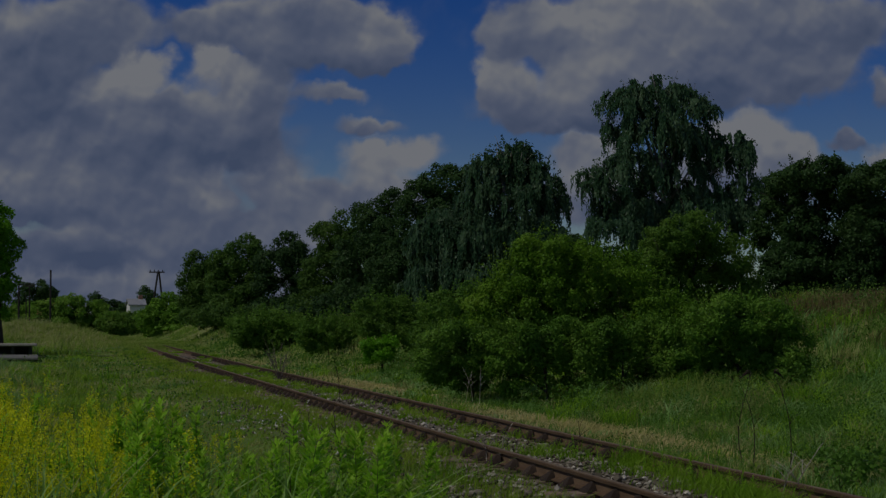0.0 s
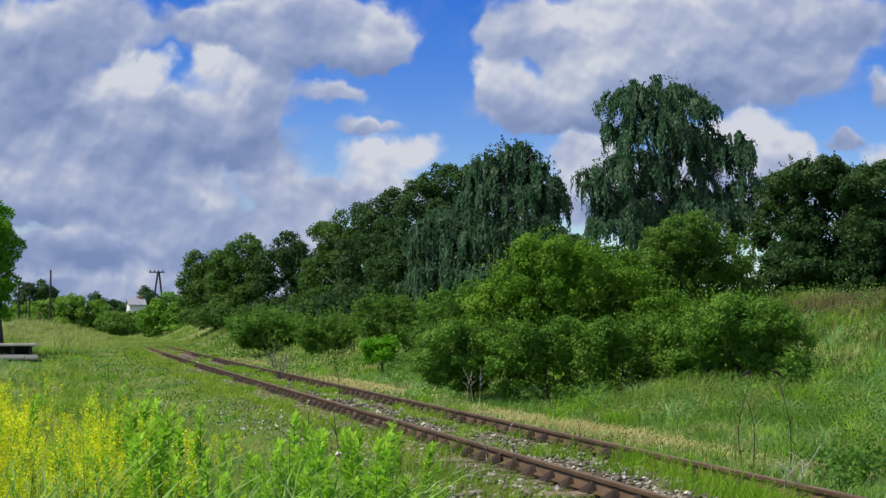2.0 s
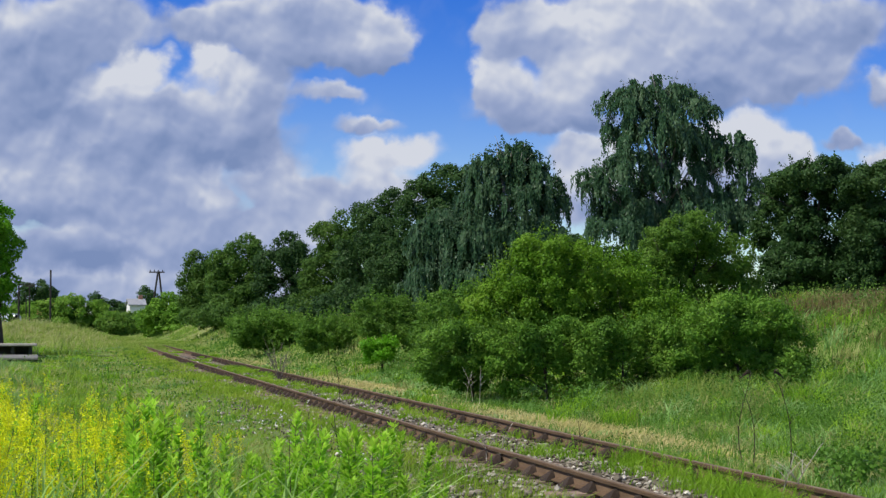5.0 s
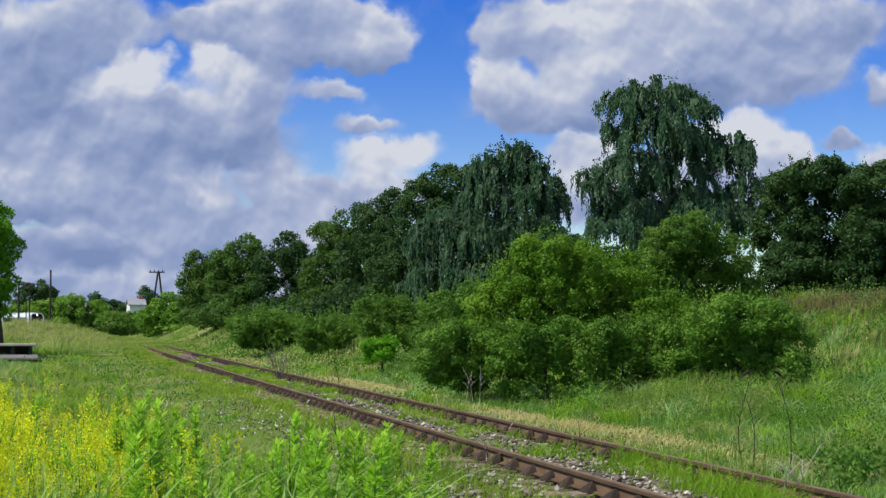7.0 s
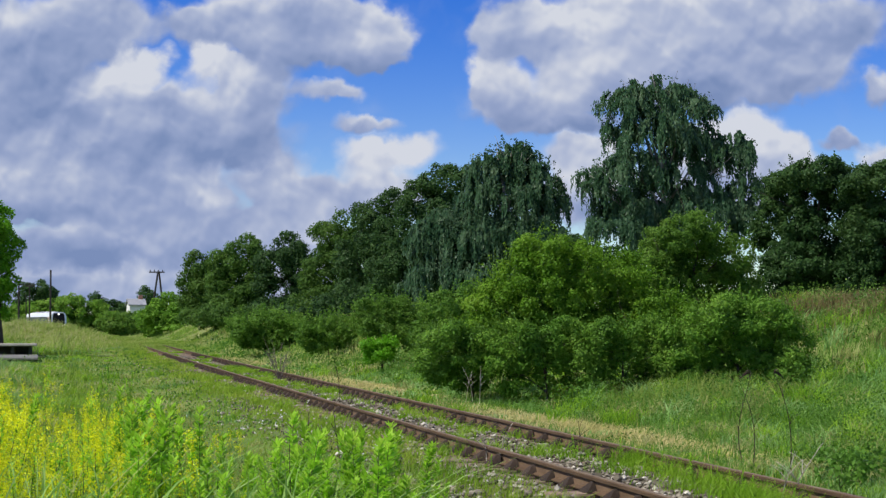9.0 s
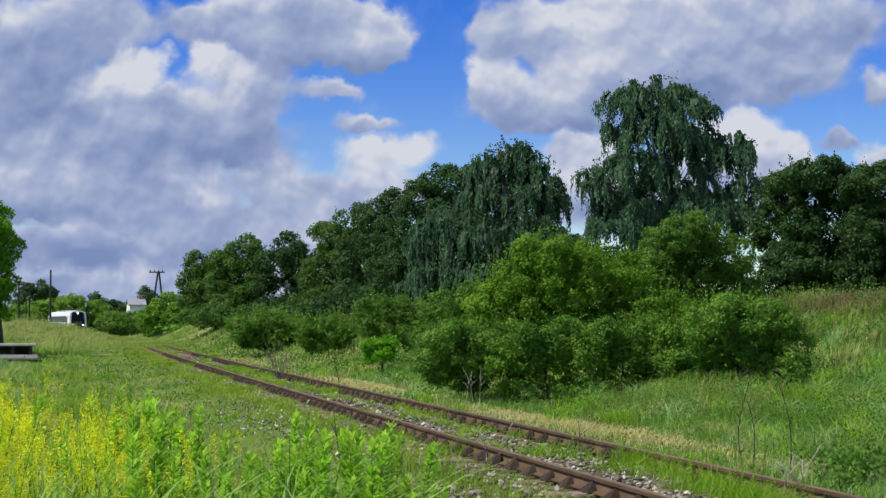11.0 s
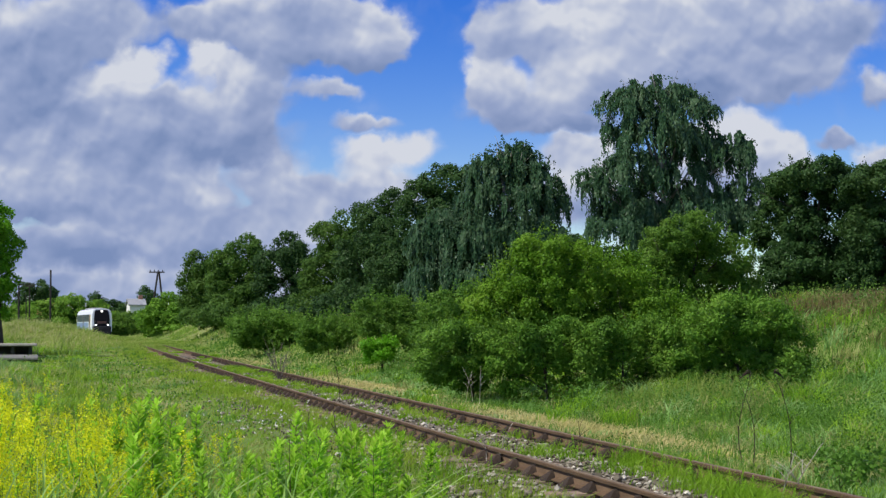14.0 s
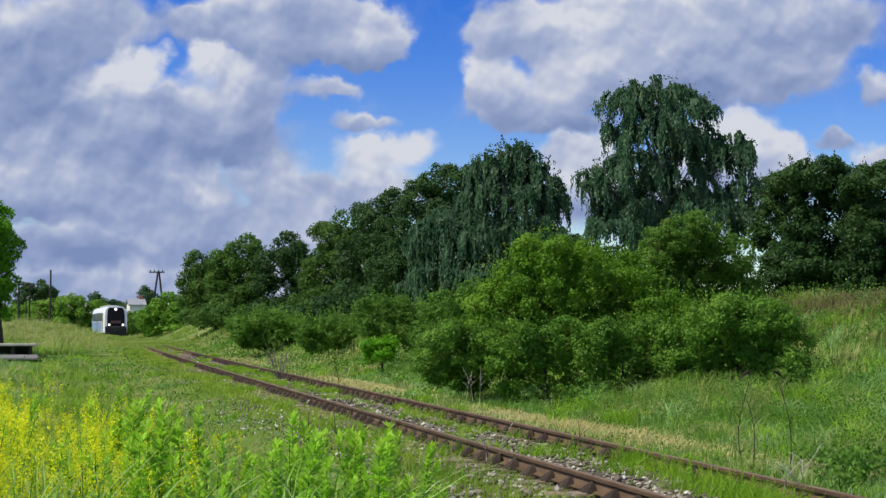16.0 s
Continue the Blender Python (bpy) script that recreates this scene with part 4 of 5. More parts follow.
def patchy(x, y, scale, seed):
    return np.array([noise.noise(Vector((float(a) * scale, float(b) * scale * 0.7, seed))) for a, b in zip(x, y)])


M_HAY = foliage("hay_blades", (0.24, 0.31, 0.07), (0.42, 0.45, 0.15), (0.62, 0.58, 0.3), 0.4, patch=0.25)


M_BROWN = foliage("brown_blades", (0.11, 0.09, 0.035), (0.18, 0.15, 0.06), (0.28, 0.25, 0.11), 0.3, patch=0.6)


M_BLUE = foliage("blue_green_blades", (0.13, 0.28, 0.07), (0.24, 0.42, 0.12), (0.42, 0.56, 0.24), 0.45, patch=0.8)


M_FRESH = foliage("fresh_blades", (0.12, 0.28, 0.01), (0.24, 0.44, 0.025), (0.4, 0.58, 0.06), 0.45, patch=0.8)


M_OLIVE = foliage("olive_blades", (0.2, 0.2, 0.05), (0.32, 0.31, 0.09), (0.45, 0.4, 0.18), 0.35, patch=0.5)


def grow_grass():
    rng = np.random.default_rng(21)

    def lay(name, label, x, y, h, material, lean=0.4, wide=1.0, sink=0.02):
        h = np.where((x < -17.2 * y / 70) & (y > 55) & (y < 84), np.minimum(h, 0.16), h)
        q = side(x, y)
        h = np.where((y > 130) & (np.abs(q) < 6.0), np.minimum(h, np.where(np.abs(q) < 3.2, np.where(y > 170, 0.1, 0.3), 0.3)), h)
        k = ~((x < 0.35 - 0.265 * y) & (y > 69.4) & (y < 84))
        x, y, h = x[k], y[k], h[k]
        w = np.maximum(0.0055, 0.00055 * y) * wide * rng.uniform(0.7, 1.4, len(x))
        ob = new(name, blades(name, np.c_[x, y], ground_z(x, y) - sink, h, w, material, rng, lean))
        tagged(ob, label, "grass", kind="stuff")

    # short sward of the meadow and verge on the near side
    x, y = scatter(130000, 9, 150, rng)
    t = side(x, y)
    p = patchy(x, y, 0.35, 1.0)
    k = (t < -0.95) & (rng.uniform(size=len(x)) < np.where(t > -2.6, 0.45 + 0.55 * (p > -0.05), 1.0))
    x, y, t, p = x[k], y[k], t[k], p[k]
    h = (0.07 + 0.2 * sstep(-3.4, -6.0, t) + 0.06 * p) * rng.uniform(0.6, 1.5, len(x))
    lay("meadow_grass", "short green grass of the meadow beside the track", x, y, np.maximum(h, 0.05), M_GRASS, 0.6)
    # taller grass further from the track
    x, y = scatter(60000, 14, 150, rng)
    t = side(x, y)
    p = patchy(x, y, 0.2, 7.0)
    k = (t < -4.6 - 1.2 * p) & (rng.uniform(size=len(x)) < 0.35 + 0.65 * sstep(-6.0, -9.0, t))
    x, y, t, p = x[k], y[k], t[k], p[k]
    h = (0.30 + 0.28 * sstep(-6.0, -9.0, t) + 0.4 * p) * rng.uniform(0.6, 1.35, len(x))
    lay("tall_grass", "tall pale green seeding grass on the meadow", x, y, np.maximum(h, 0.08), M_TALL, 0.4)
    # mound with hay-coloured tops, falling away towards the track
    n = 42000
    x, y = -31.5 + rng.normal(size=n) * 3.4, 112 + rng.normal(size=n) * 10
    k = side(x, y) < -2.0
    x, y = x[k], y[k]
    p = patchy(x, y, 1.0, 9.0)
    h = (0.52 + 0.85 * p) * rng.uniform(0.5, 1.3, len(x)) * (0.35 + 0.65 * sstep(-1.5, -5.0, side(x, y)))
    half = rng.uniform(size=len(x)) < 0.5
    lay("mound_grass", "tall hay-coloured grass on a low mound", x[half], y[half], np.maximum(h[half] * 1.1, 0.1), M_HAY, 0.6, 0.7)
    lay("mound_grass", "tall green grass on a low mound", x[~half], y[~half], np.maximum(h[~half], 0.1), M_TALL, 0.8, 0.8)
    # the far track lies hidden in grass
    n = 16000
    y = rng.uniform(93, 172, n)
    t = rng.uniform(-3.2, 3.2, n)
    k = ((track_x(y) + t / 0.965 + 22.5) / 0.6) ** 2 + ((y - 106.0) / 3.0) ** 2 > 1
    y, t, n = y[k], t[k], int(k.sum())
    lay("overgrowth", "green grass overgrowing the distant track", track_x(y) + t / 0.965, y, rng.uniform(0.16, 0.36, n) * (0.55 + 0.45 * sstep(93, 104, y)), M_TALL, 0.7)
    # deep grass on the far bank
    n = 30000
    y = np.exp(rng.uniform(math.log(62), math.log(225), n))
    t = 2.4 + rng.uniform(0, 1, n) * 13
    x = track_x(y) + t / 0.965
    p = patchy(x, y, 0.3, 51.0)
    h = (0.42 + 0.4 * p) * rng.uniform(0.6, 1.4, n) * (0.4 + 0.6 * sstep(2.4, 5.0, t))
    k = p > 0.05
    lay("far_bank_grass", "pale seeding grass on the distant bank", x[k], y[k], h[k], M_HAY, 0.45, 1.2)
    lay("far_bank_grass", "deep green grass on the distant bank", x[~k], y[~k], h[~k], M_TALL, 0.5, 1.2)
    # tussocks over the meadow: blades fan out of one root
    c = 4200
    cx, cy = scatter(c, 12, 105, rng)
    ct = side(cx, cy)
    cp = patchy(cx, cy, 0.3, 61.0)
    k = (ct < -2.6) & (rng.uniform(size=c) < 0.25 + 0.75 * sstep(-4.0, -8.0, ct) + 0.5 * cp)
    cx, cy, ct, cp = cx[k], cy[k], ct[k], cp[k]
    for kind in range(3):
        q = np.arange(len(cx)) % 3 == kind
        per = 40
        r = 0.07 + 0.0022 * cy[q]
        X = np.repeat(cx[q], per) + rng.normal(size=q.sum() * per) * np.repeat(r, per)
        Y = np.repeat(cy[q], per) + rng.normal(size=q.sum() * per) * np.repeat(r, per)
        top = np.repeat((0.18 + 0.52 * sstep(-4.5, -8.5, ct[q]) + 0.2 * cp[q]) * rng.uniform(0.7, 1.4, q.sum()), per)
        lay("grass_tussocks", ("bushy blue-green grass tussocks in the meadow", "pale feathery grass tussocks in the meadow", "bright green grass tussocks in the meadow")[kind],
            X, Y, np.maximum(top * rng.uniform(0.5, 1.15, len(X)), 0.07), (M_BLUE, M_HAY, M_FRESH)[kind], 0.85, 1.4)
    # rank grass beyond the track and up the bank
    x, y = scatter(220000, 11, 130, rng)
    t = side(x, y)
    p = patchy(x, y, 0.5, 3.0)
    k = (t > 1.25) & (rng.uniform(size=len(x)) < np.where(t < 3.2, 0.5, 1.0) * (1 - 0.85 * worn_strip(t, y)))
    x, y, t, p = x[k], y[k], t[k], p[k]
    h = (0.14 + 0.2 * sstep(2.0, 5.0, t) + 0.2 * p) * rng.uniform(0.6, 1.4, len(x))
    lay("bank_grass", "rank green grass between the track and the bank", x, y, np.maximum(h, 0.06), M_BANK, 0.85, 0.9)
    c = 1500
    cy = np.exp(rng.uniform(math.log(13), math.log(60), c))
    ct = 1.7 + rng.uniform(0, 1, c) ** 1.2 * 15
    cx = track_x(cy) + ct / 0.965
    cp = patchy(cx, cy, 0.5, 71.0)
    k = rng.uniform(size=c) > worn_strip(ct, cy) * 1.2
    cx, cy, ct, cp = cx[k], cy[k], ct[k], cp[k]
    for kind in range(3):
        q = np.arange(len(cx)) % 3 == kind
        per = 50
        r = 0.06 + 0.0025 * cy[q]
        X = np.repeat(cx[q], per) + rng.normal(size=q.sum() * per) * np.repeat(r, per)
        Y = np.repeat(cy[q], per) + rng.normal(size=q.sum() * per) * np.repeat(r, per)
        top = np.repeat((0.16 + 0.26 * sstep(1.7, 5.0, ct[q]) + 0.3 * np.maximum(cp[q], -0.2)) * rng.uniform(0.6, 1.5, q.sum()), per)
        lay("bank_tussocks", ("blue-green grass tussocks on the bank", "fresh green weeds in clumps on the bank", "pale seeding grass in clumps on the bank")[kind],
            X, Y, np.maximum(top * rng.uniform(0.5, 1.2, len(X)), 0.07), (M_BLUE, M_FRESH, M_HAY)[kind], 0.9, 1.3)
    herbs(rng)
    # trodden, half-dry strip on the near side
    x, y = scatter(80000, 12, 120, rng)
    t = side(x, y)
    p = patchy(x, y, 0.4, 31.0)
    k = (t < -1.6) & (rng.uniform(size=len(x)) < (0.95 + 0.9 * p) * np.exp(-((t + 3.4) / 1.2) ** 2))
    lay("path_grass", "short olive and straw grass on a trodden strip", x[k], y[k], rng.uniform(0.05, 0.13, k.sum()), M_OLIVE, 0.8)
    # dry strip beside the far rail
    x, y = scatter(110000, 12, 110, rng)
    t = side(x, y)
    p = patchy(x, y, 0.16, 12.0)
    worn = worn_strip(t, y)
    k = (t > 1.4) & (t < 5.0 + p) & (rng.uniform(size=len(x)) < -0.02 + 0.3 * p + 0.75 * worn)
    x, y = x[k], y[k]
    lay("dry_grass", "dry straw-coloured grass strip beside the far rail", x, y, rng.uniform(0.08, 0.22, len(x)), M_DRY, 1.0, 0.8)
    for cy, ct, w, n in ((23.0, 2.5, 0.55, 9000), (41.0, 2.3, 0.55, 6000), (66.0, 3.0, 0.8, 4000)):
        y = cy + rng.normal(size=n) * cy * 0.13
        t = ct + rng.normal(size=n) * w
        y, t = y[t > 1.3], t[t > 1.3]
        lay("dry_grass", "dry straw-coloured grass patch beside the far rail", track_x(y) + t / 0.965, y, rng.uniform(0.06, 0.2, len(y)), M_DRY, 1.1, 0.8)
    # pale seeding grass at the foot of the bushes
    n = 800
    x, y = 4.8 + rng.normal(size=n) * 0.75, 30.0 + rng.normal(size=n) * 0.7
    lay("seeding_grass", "pale tall seeding grass at the foot of the bushes", x, y, rng.uniform(0.3, 0.8, n), M_TALL, 0.5, 0.8)
    # brown dock heads on the upper bank
    n = 20000
    x, y = rng.uniform(8.5, 16.0, n), rng.uniform(32, 46, n)
    t = side(x, y)
    p = patchy(x, y, 0.5, 23.0)
    k = (t > 11.5) & (p > -0.15 + 0.12 * (13.5 - t)) & (rng.uniform(size=n) < 0.25 + 0.75 * sstep(12.0, 15.0, t))
    lay("brown_dock_grass", "olive-brown dry dock and grass on the upper bank", x[k], y[k], rng.uniform(0.25, 0.6, k.sum()), M_BROWN, 0.4)
    # tufts in the track
    c = rng.uniform(size=(175, 2))
    cy = np.exp(math.log(10) + c[:, 0] ** 1.3 * math.log(9))
    ct = np.where(c[:, 1] < 0.6, rng.uniform(-0.6, 0.6, 175), rng.uniform(-1.6, 1.7, 175))
    ct = np.where(cy < 18, rng.uniform(-0.1, 0.72, 175), ct)
    ct[:5], cy[:5] = rng.uniform(0.55, 1.0, 5), rng.uniform(16.6, 17.5, 5)
    n = 130
    y = np.repeat(cy, n) + rng.normal(size=175 * n) * 0.16
    t = np.repeat(ct, n) + rng.normal(size=175 * n) * 0.12
    x = track_x(y) + t / 0.965
    lay("track_tufts", "small green tufts growing between the rails", x, y, rng.uniform(0.06, 0.28, len(x)) * np.where(y < 18.5, 1.35, 1.0), M_FRESH, 0.8, 1.0)
    # overgrown shoulder on the near side of the track
    n = 27000
    y = np.exp(rng.uniform(math.log(10.5), math.log(105), n))
    t = -0.98 - np.abs(rng.normal(size=n)) * 0.8
    x = track_x(y) + t / 0.965
    p = patchy(x, y, 0.45, 41.0)
    k = (t > -3.4) & (p > -0.18 + 0.25 * rng.normal(size=n))
    lay("shoulder_grass", "thin green grass on the stony track shoulder", x[k], y[k], rng.uniform(0.06, 0.2, k.sum()), M_GRASS, 0.7)
    # deep grass by the camera
    n = 26000
    x, y = rng.uniform(-4.4, -0.1, n), rng.uniform(6.5, 13.5, n)
    k = side(x, y) < -2.6
    x, y = x[k], y[k]
    p = patchy(x, y, 1.1, 5.0)
    lay("deep_grass", "deep bright green grass among the weeds", x, y, (0.45 + 0.3 * p) * rng.uniform(0.5, 1.3, len(x)), M_TALL, 0.55, 1.2)
    # far fields
    n = 16000
    y = rng.uniform(140, 420, n)
    x = rng.uniform(-0.36, 0.02, n) * y
    k = np.abs(side(x, y)) > 2.2
    lay("field_grass", "distant green field grass", x[k], y[k], rng.uniform(0.3, 0.8, k.sum()), M_TALL, 0.4, 1.6)


def herbs(rng):
    """Low leafy herbs in drifts over the meadow and the bank."""
    x, y = scatter(30000, 11, 110, rng)
    t = side(x, y)
    p = patchy(x, y, 0.6, 17.0)
    k = (p > -0.12) & (np.abs(t) > 1.5) & (rng.uniform(size=len(x)) > worn_strip(t, y)) & ((t > 2.4) | (rng.uniform(size=len(x)) < 0.22)) & ~((x < -20.0) & (y > 60))
    x, y, t, p = x[k], y[k], t[k], p[k]
    top = np.where(t > 0, 0.42 + 0.55 * p, 0.16 + 0.2 * p) * sstep(1.2, 4.0, np.abs(t))
    n = 7
    P = np.repeat(np.c_[x, y, ground_z(x, y)], n, axis=0)
    r = np.repeat(0.05 + 0.0022 * y, n)[:, None]
    P = P + rng.normal(size=P.shape) * np.array((1, 1, 0)) * r
    P[:, 2] += np.repeat(top, n) * rng.uniform(0.2, 1.15, len(P))
    D = rng.normal(size=P.shape) + np.array((0, 0, 0.6))
    N = rng.normal(size=P.shape) * 0.7 + np.array((-0.2, -0.4, 0.5))
    size = np.repeat(np.maximum(0.04, 0.0017 * y), n)
    tagged(new("meadow_herbs", leaves("meadow_herbs", P, D, size, M_HERB, rng, 0.3, N)), "low leafy green herbs among the grass", "herbs", kind="stuff")


def white_flowers():
    rng = np.random.default_rng(33)
    n = 240
    y = np.exp(rng.uniform(math.log(14), math.log(32), n))
    t = -1.3 - np.abs(rng.normal(size=n)) * 1.1
    k = np.array([noise.noise(Vector((float(a), float(b) * 0.3, 9.0))) > 0.12 for a, b in zip(t, y)])
    y, t = y[k], t[k]
    x = track_x(y) + t / 0.965
    P = np.c_[x, y, ground_z(x, y) + rng.uniform(0.1, 0.28, len(x))]
    P = np.repeat(P, 3, axis=0) + rng.normal(size=(len(P) * 3, 3)) * 0.012
    m = foliage("white_petals", (0.6, 0.6, 0.55), (0.72, 0.72, 0.68), (0.8, 0.8, 0.78), 0.2)
    tagged(new("white_flowers", leaves("white_flowers", P, rng.normal(size=P.shape) * np.array((1, 1, 0.3)), 0.024, m, rng, 0.5)),
           "tiny white wildflowers in the gravel verge", "flowers", kind="stuff")


# ---- tall weeds in the foreground ----
def weed_variant(seed, flowers, clusters=22):
    rng = np.random.default_rng(seed)
    H = 1.2
    ob = empty("yellow_wildflower" if flowers else "weed_plant",
               "tall yellow-flowering wild plant in the meadow grass" if flowers else "tall bright green leafy weed with narrow pointed leaves",
               "wildflower" if flowers else "weed", "yellow wildflowers" if flowers else "tall weeds")
    lean = rng.normal(size=2) * 0.05
    pts = [Vector((lean[0] * q * q + 0.012 * math.sin(7 * q), lean[1] * q * q, -0.05 + (H + 0.03) * q)) for q in np.linspace(0, 1, 8)]
    bm = bmesh.new()
    tube(bm, pts, [0.0065 * (1 - 0.75 * i / 7) for i in range(8)], 5)
    part("stem", bm, M_STEM, ob)
    n = 70 if flowers else 170
    q = rng.uniform(0.12, 1.0, n) ** 0.8
    a = np.arange(n) * 2.4 + rng.normal(size=n) * 0.3
    P = np.c_[lean[0] * q * q, lean[1] * q * q, H * q]
    rise = 0.15 + 0.9 * q**3 + rng.normal(size=n) * 0.25
    D = np.c_[np.cos(a), np.sin(a), rise]
    L = (0.125 if not flowers else 0.075) * (1.15 - 0.55 * q) * rng.uniform(0.8, 1.25, n)
    S = unit(np.cross(unit(D), np.array((0, 0, 1.0))))
    U = unit(D)
    tip = P + U * L[:, None] + np.c_[np.zeros(n), np.zeros(n), -0.25 * L * (1 - q)]
    mid = P + U * L[:, None] * 0.5
    w = (L * 0.17)[:, None]
    me = quads_mesh("leaf_whorls", np.stack([P, mid + S * w, tip, mid - S * w], axis=1), M_WEED)
    tagged(new("foliage", me)).parent = ob
    if flowers:
        m = clusters
        c = np.c_[rng.normal(size=m) * 0.06, rng.normal(size=m) * 0.06, rng.uniform(H * 0.6, H * 1.02, m)]
        FP = np.repeat(c, 26, axis=0) + rng.normal(size=(m * 26, 3)) * np.array((0.014, 0.014, 0.04))
        f = new("blossom", leaves("blossom", FP, rng.normal(size=FP.shape) + np.array((0, 0, 0.5)), 0.013, M_FLOWER, rng, 0.5))
        f.parent = ob
        tagged(f, "small clustered yellow blossoms")
    return ob


SWAYING = []


def plant_weeds():
    rng = np.random.default_rng(44)
    green = [weed_variant(200 + i, False) for i in range(5)]
    dense = [weed_variant(300 + i, True, 26) for i in range(3)]
    sparse = [weed_variant(310 + i, True, 17) for i in range(4)]
    # crest of the weed thicket along x: (x, height of the tallest)
    crest_x = [-2.2, -2.0, -1.8, -1.6, -1.45, -1.33, -1.2, -1.12, -0.98, -0.86, -0.72, -0.6, -0.5, -0.4, -0.3, -0.18, -0.04]
    crest_h = [1.0, 1.26, 1.2, 1.14, 1.02, 0.9, 0.94, 1.18, 1.2, 1.0, 0.94, 1.08, 1.24, 1.12, 0.92, 0.9, 0.76]
    used = set()

    def put(kinds, x, y, h):
        k = int(rng.integers(len(kinds)))
        m = pose(x, y, gz(x, y) - 0.02, rng.normal() * 3, rng.normal() * 4 + 2, rng.uniform(0, 360)) @ Matrix.Scale(h / 1.2, 4)
        if id(kinds[k]) in used:
            ob = copy_thing(kinds[k], m)
        else:
            used.add(id(kinds[k]))
            ob = kinds[k]
            ob.matrix_basis = m
        if y < 12.6:
            SWAYING.append((ob, m))

    for i in range(165):
        u = rng.uniform(-2.25, 0.0)
        d = rng.uniform(8.4, 11.6)
        top = float(np.interp(u, crest_x, crest_h)) - abs(rng.normal()) * 0.16
        put(green, u * d / 10.0, d, max(0.45, top - 0.03 * (10 - d)))
    for i in range(190):
        u = rng.uniform(-3.05, -1.85) if rng.uniform() < 0.82 else rng.uniform(-2.0, -1.3)
        d = rng.uniform(8.6, 12.5)
        d = d if i % 3 else rng.uniform(12.5, 17.5)
        put(dense if u < -2.85 else (sparse if rng.uniform() < 0.85 else green), u * d / 10.0, d, 1.26 - 0.12 * (u + 3.2) - abs(rng.normal()) * 0.2)

    # low weeds along the verge, on the bank and between the rails
    for i in range(30):
        y = math.exp(rng.uniform(math.log(13.0), math.log(34.0)))
        t = rng.uniform(2.6, 9.0) if i % 3 else -rng.uniform(1.6, 4.0)
        put(green, float(track_x(y)) + t / 0.965, y, rng.uniform(0.35, 0.7) if t > 0 else rng.uniform(0.2, 0.4))
    for i in range(25):
        y = math.exp(rng.uniform(math.log(13.0), math.log(48.0)))
        put(green, rng.uniform(-0.27, -0.2) * y, y, rng.uniform(0.4, 0.8))
    for i in range(20):
        y = math.exp(rng.uniform(math.log(11.0), math.log(24.0)))
        put(green, float(track_x(y)) - rng.uniform(1.05, 2.4), y, rng.uniform(0.15, 0.34))
    for i in range(20):
        y = rng.uniform(11.5, 19.0)
        put(green, float(track_x(y)) + rng.uniform(0.0, 0.68), y, rng.uniform(0.22, 0.42))


M_STEM = surface("green_stem", (0.05, 0.075, 0.02), (0.1, 0.14, 0.04), 8, 0.7, bump=0.1)


M_BLADE = foliage("long_blades", (0.14, 0.3, 0.04), (0.28, 0.46, 0.1), (0.5, 0.62, 0.24), 0.4, patch=2.0)


def dry_stalk(x, y, h, bend, curl, label, material, r=0.006, head=False):
    ob = empty("dry_stalk", label, "dry stalk", m=pose(x, y, gz(x, y)))
    pts = [Vector((bend * q**2 * h + curl * math.sin(q * 4.0) * 0.04, 0.05 * math.sin(q * 6), h * q)) for q in np.linspace(0, 1, 9)]
    bm = bmesh.new()
    tube(bm, pts, [r * (1 - 0.6 * i / 8) for i in range(9)], 5)
    part("stem", bm, material, ob)
    rng = np.random.default_rng(int(abs(x * 1000)))
    if head:
        bm = bmesh.new()
        e = pts[-1]
        for k in range(3):
            d = Vector((curl * (0.05 + 0.03 * k), 0.015 * k, 0.01 - 0.045 * k))
            tube(bm, [e, e + d * 0.6 + Vector((0, 0, 0.015)), e + d], [r * 0.8, r * 1.5, r * 0.5], 5)
        part("seed_head", bm, material, ob)
    for k in range(3):
        q = rng.uniform(0.4, 0.85)
        s = pts[int(q * 8)]
        e = s + Vector((rng.normal() * 0.1, rng.normal() * 0.1, 0.12))
        bm = bmesh.new()
        tube(bm, [s, s.lerp(e, 0.5) + Vector((0, 0, 0.02)), e], [r * 0.5, r * 0.4, r * 0.2], 4)
        part("twig", bm, material, ob)


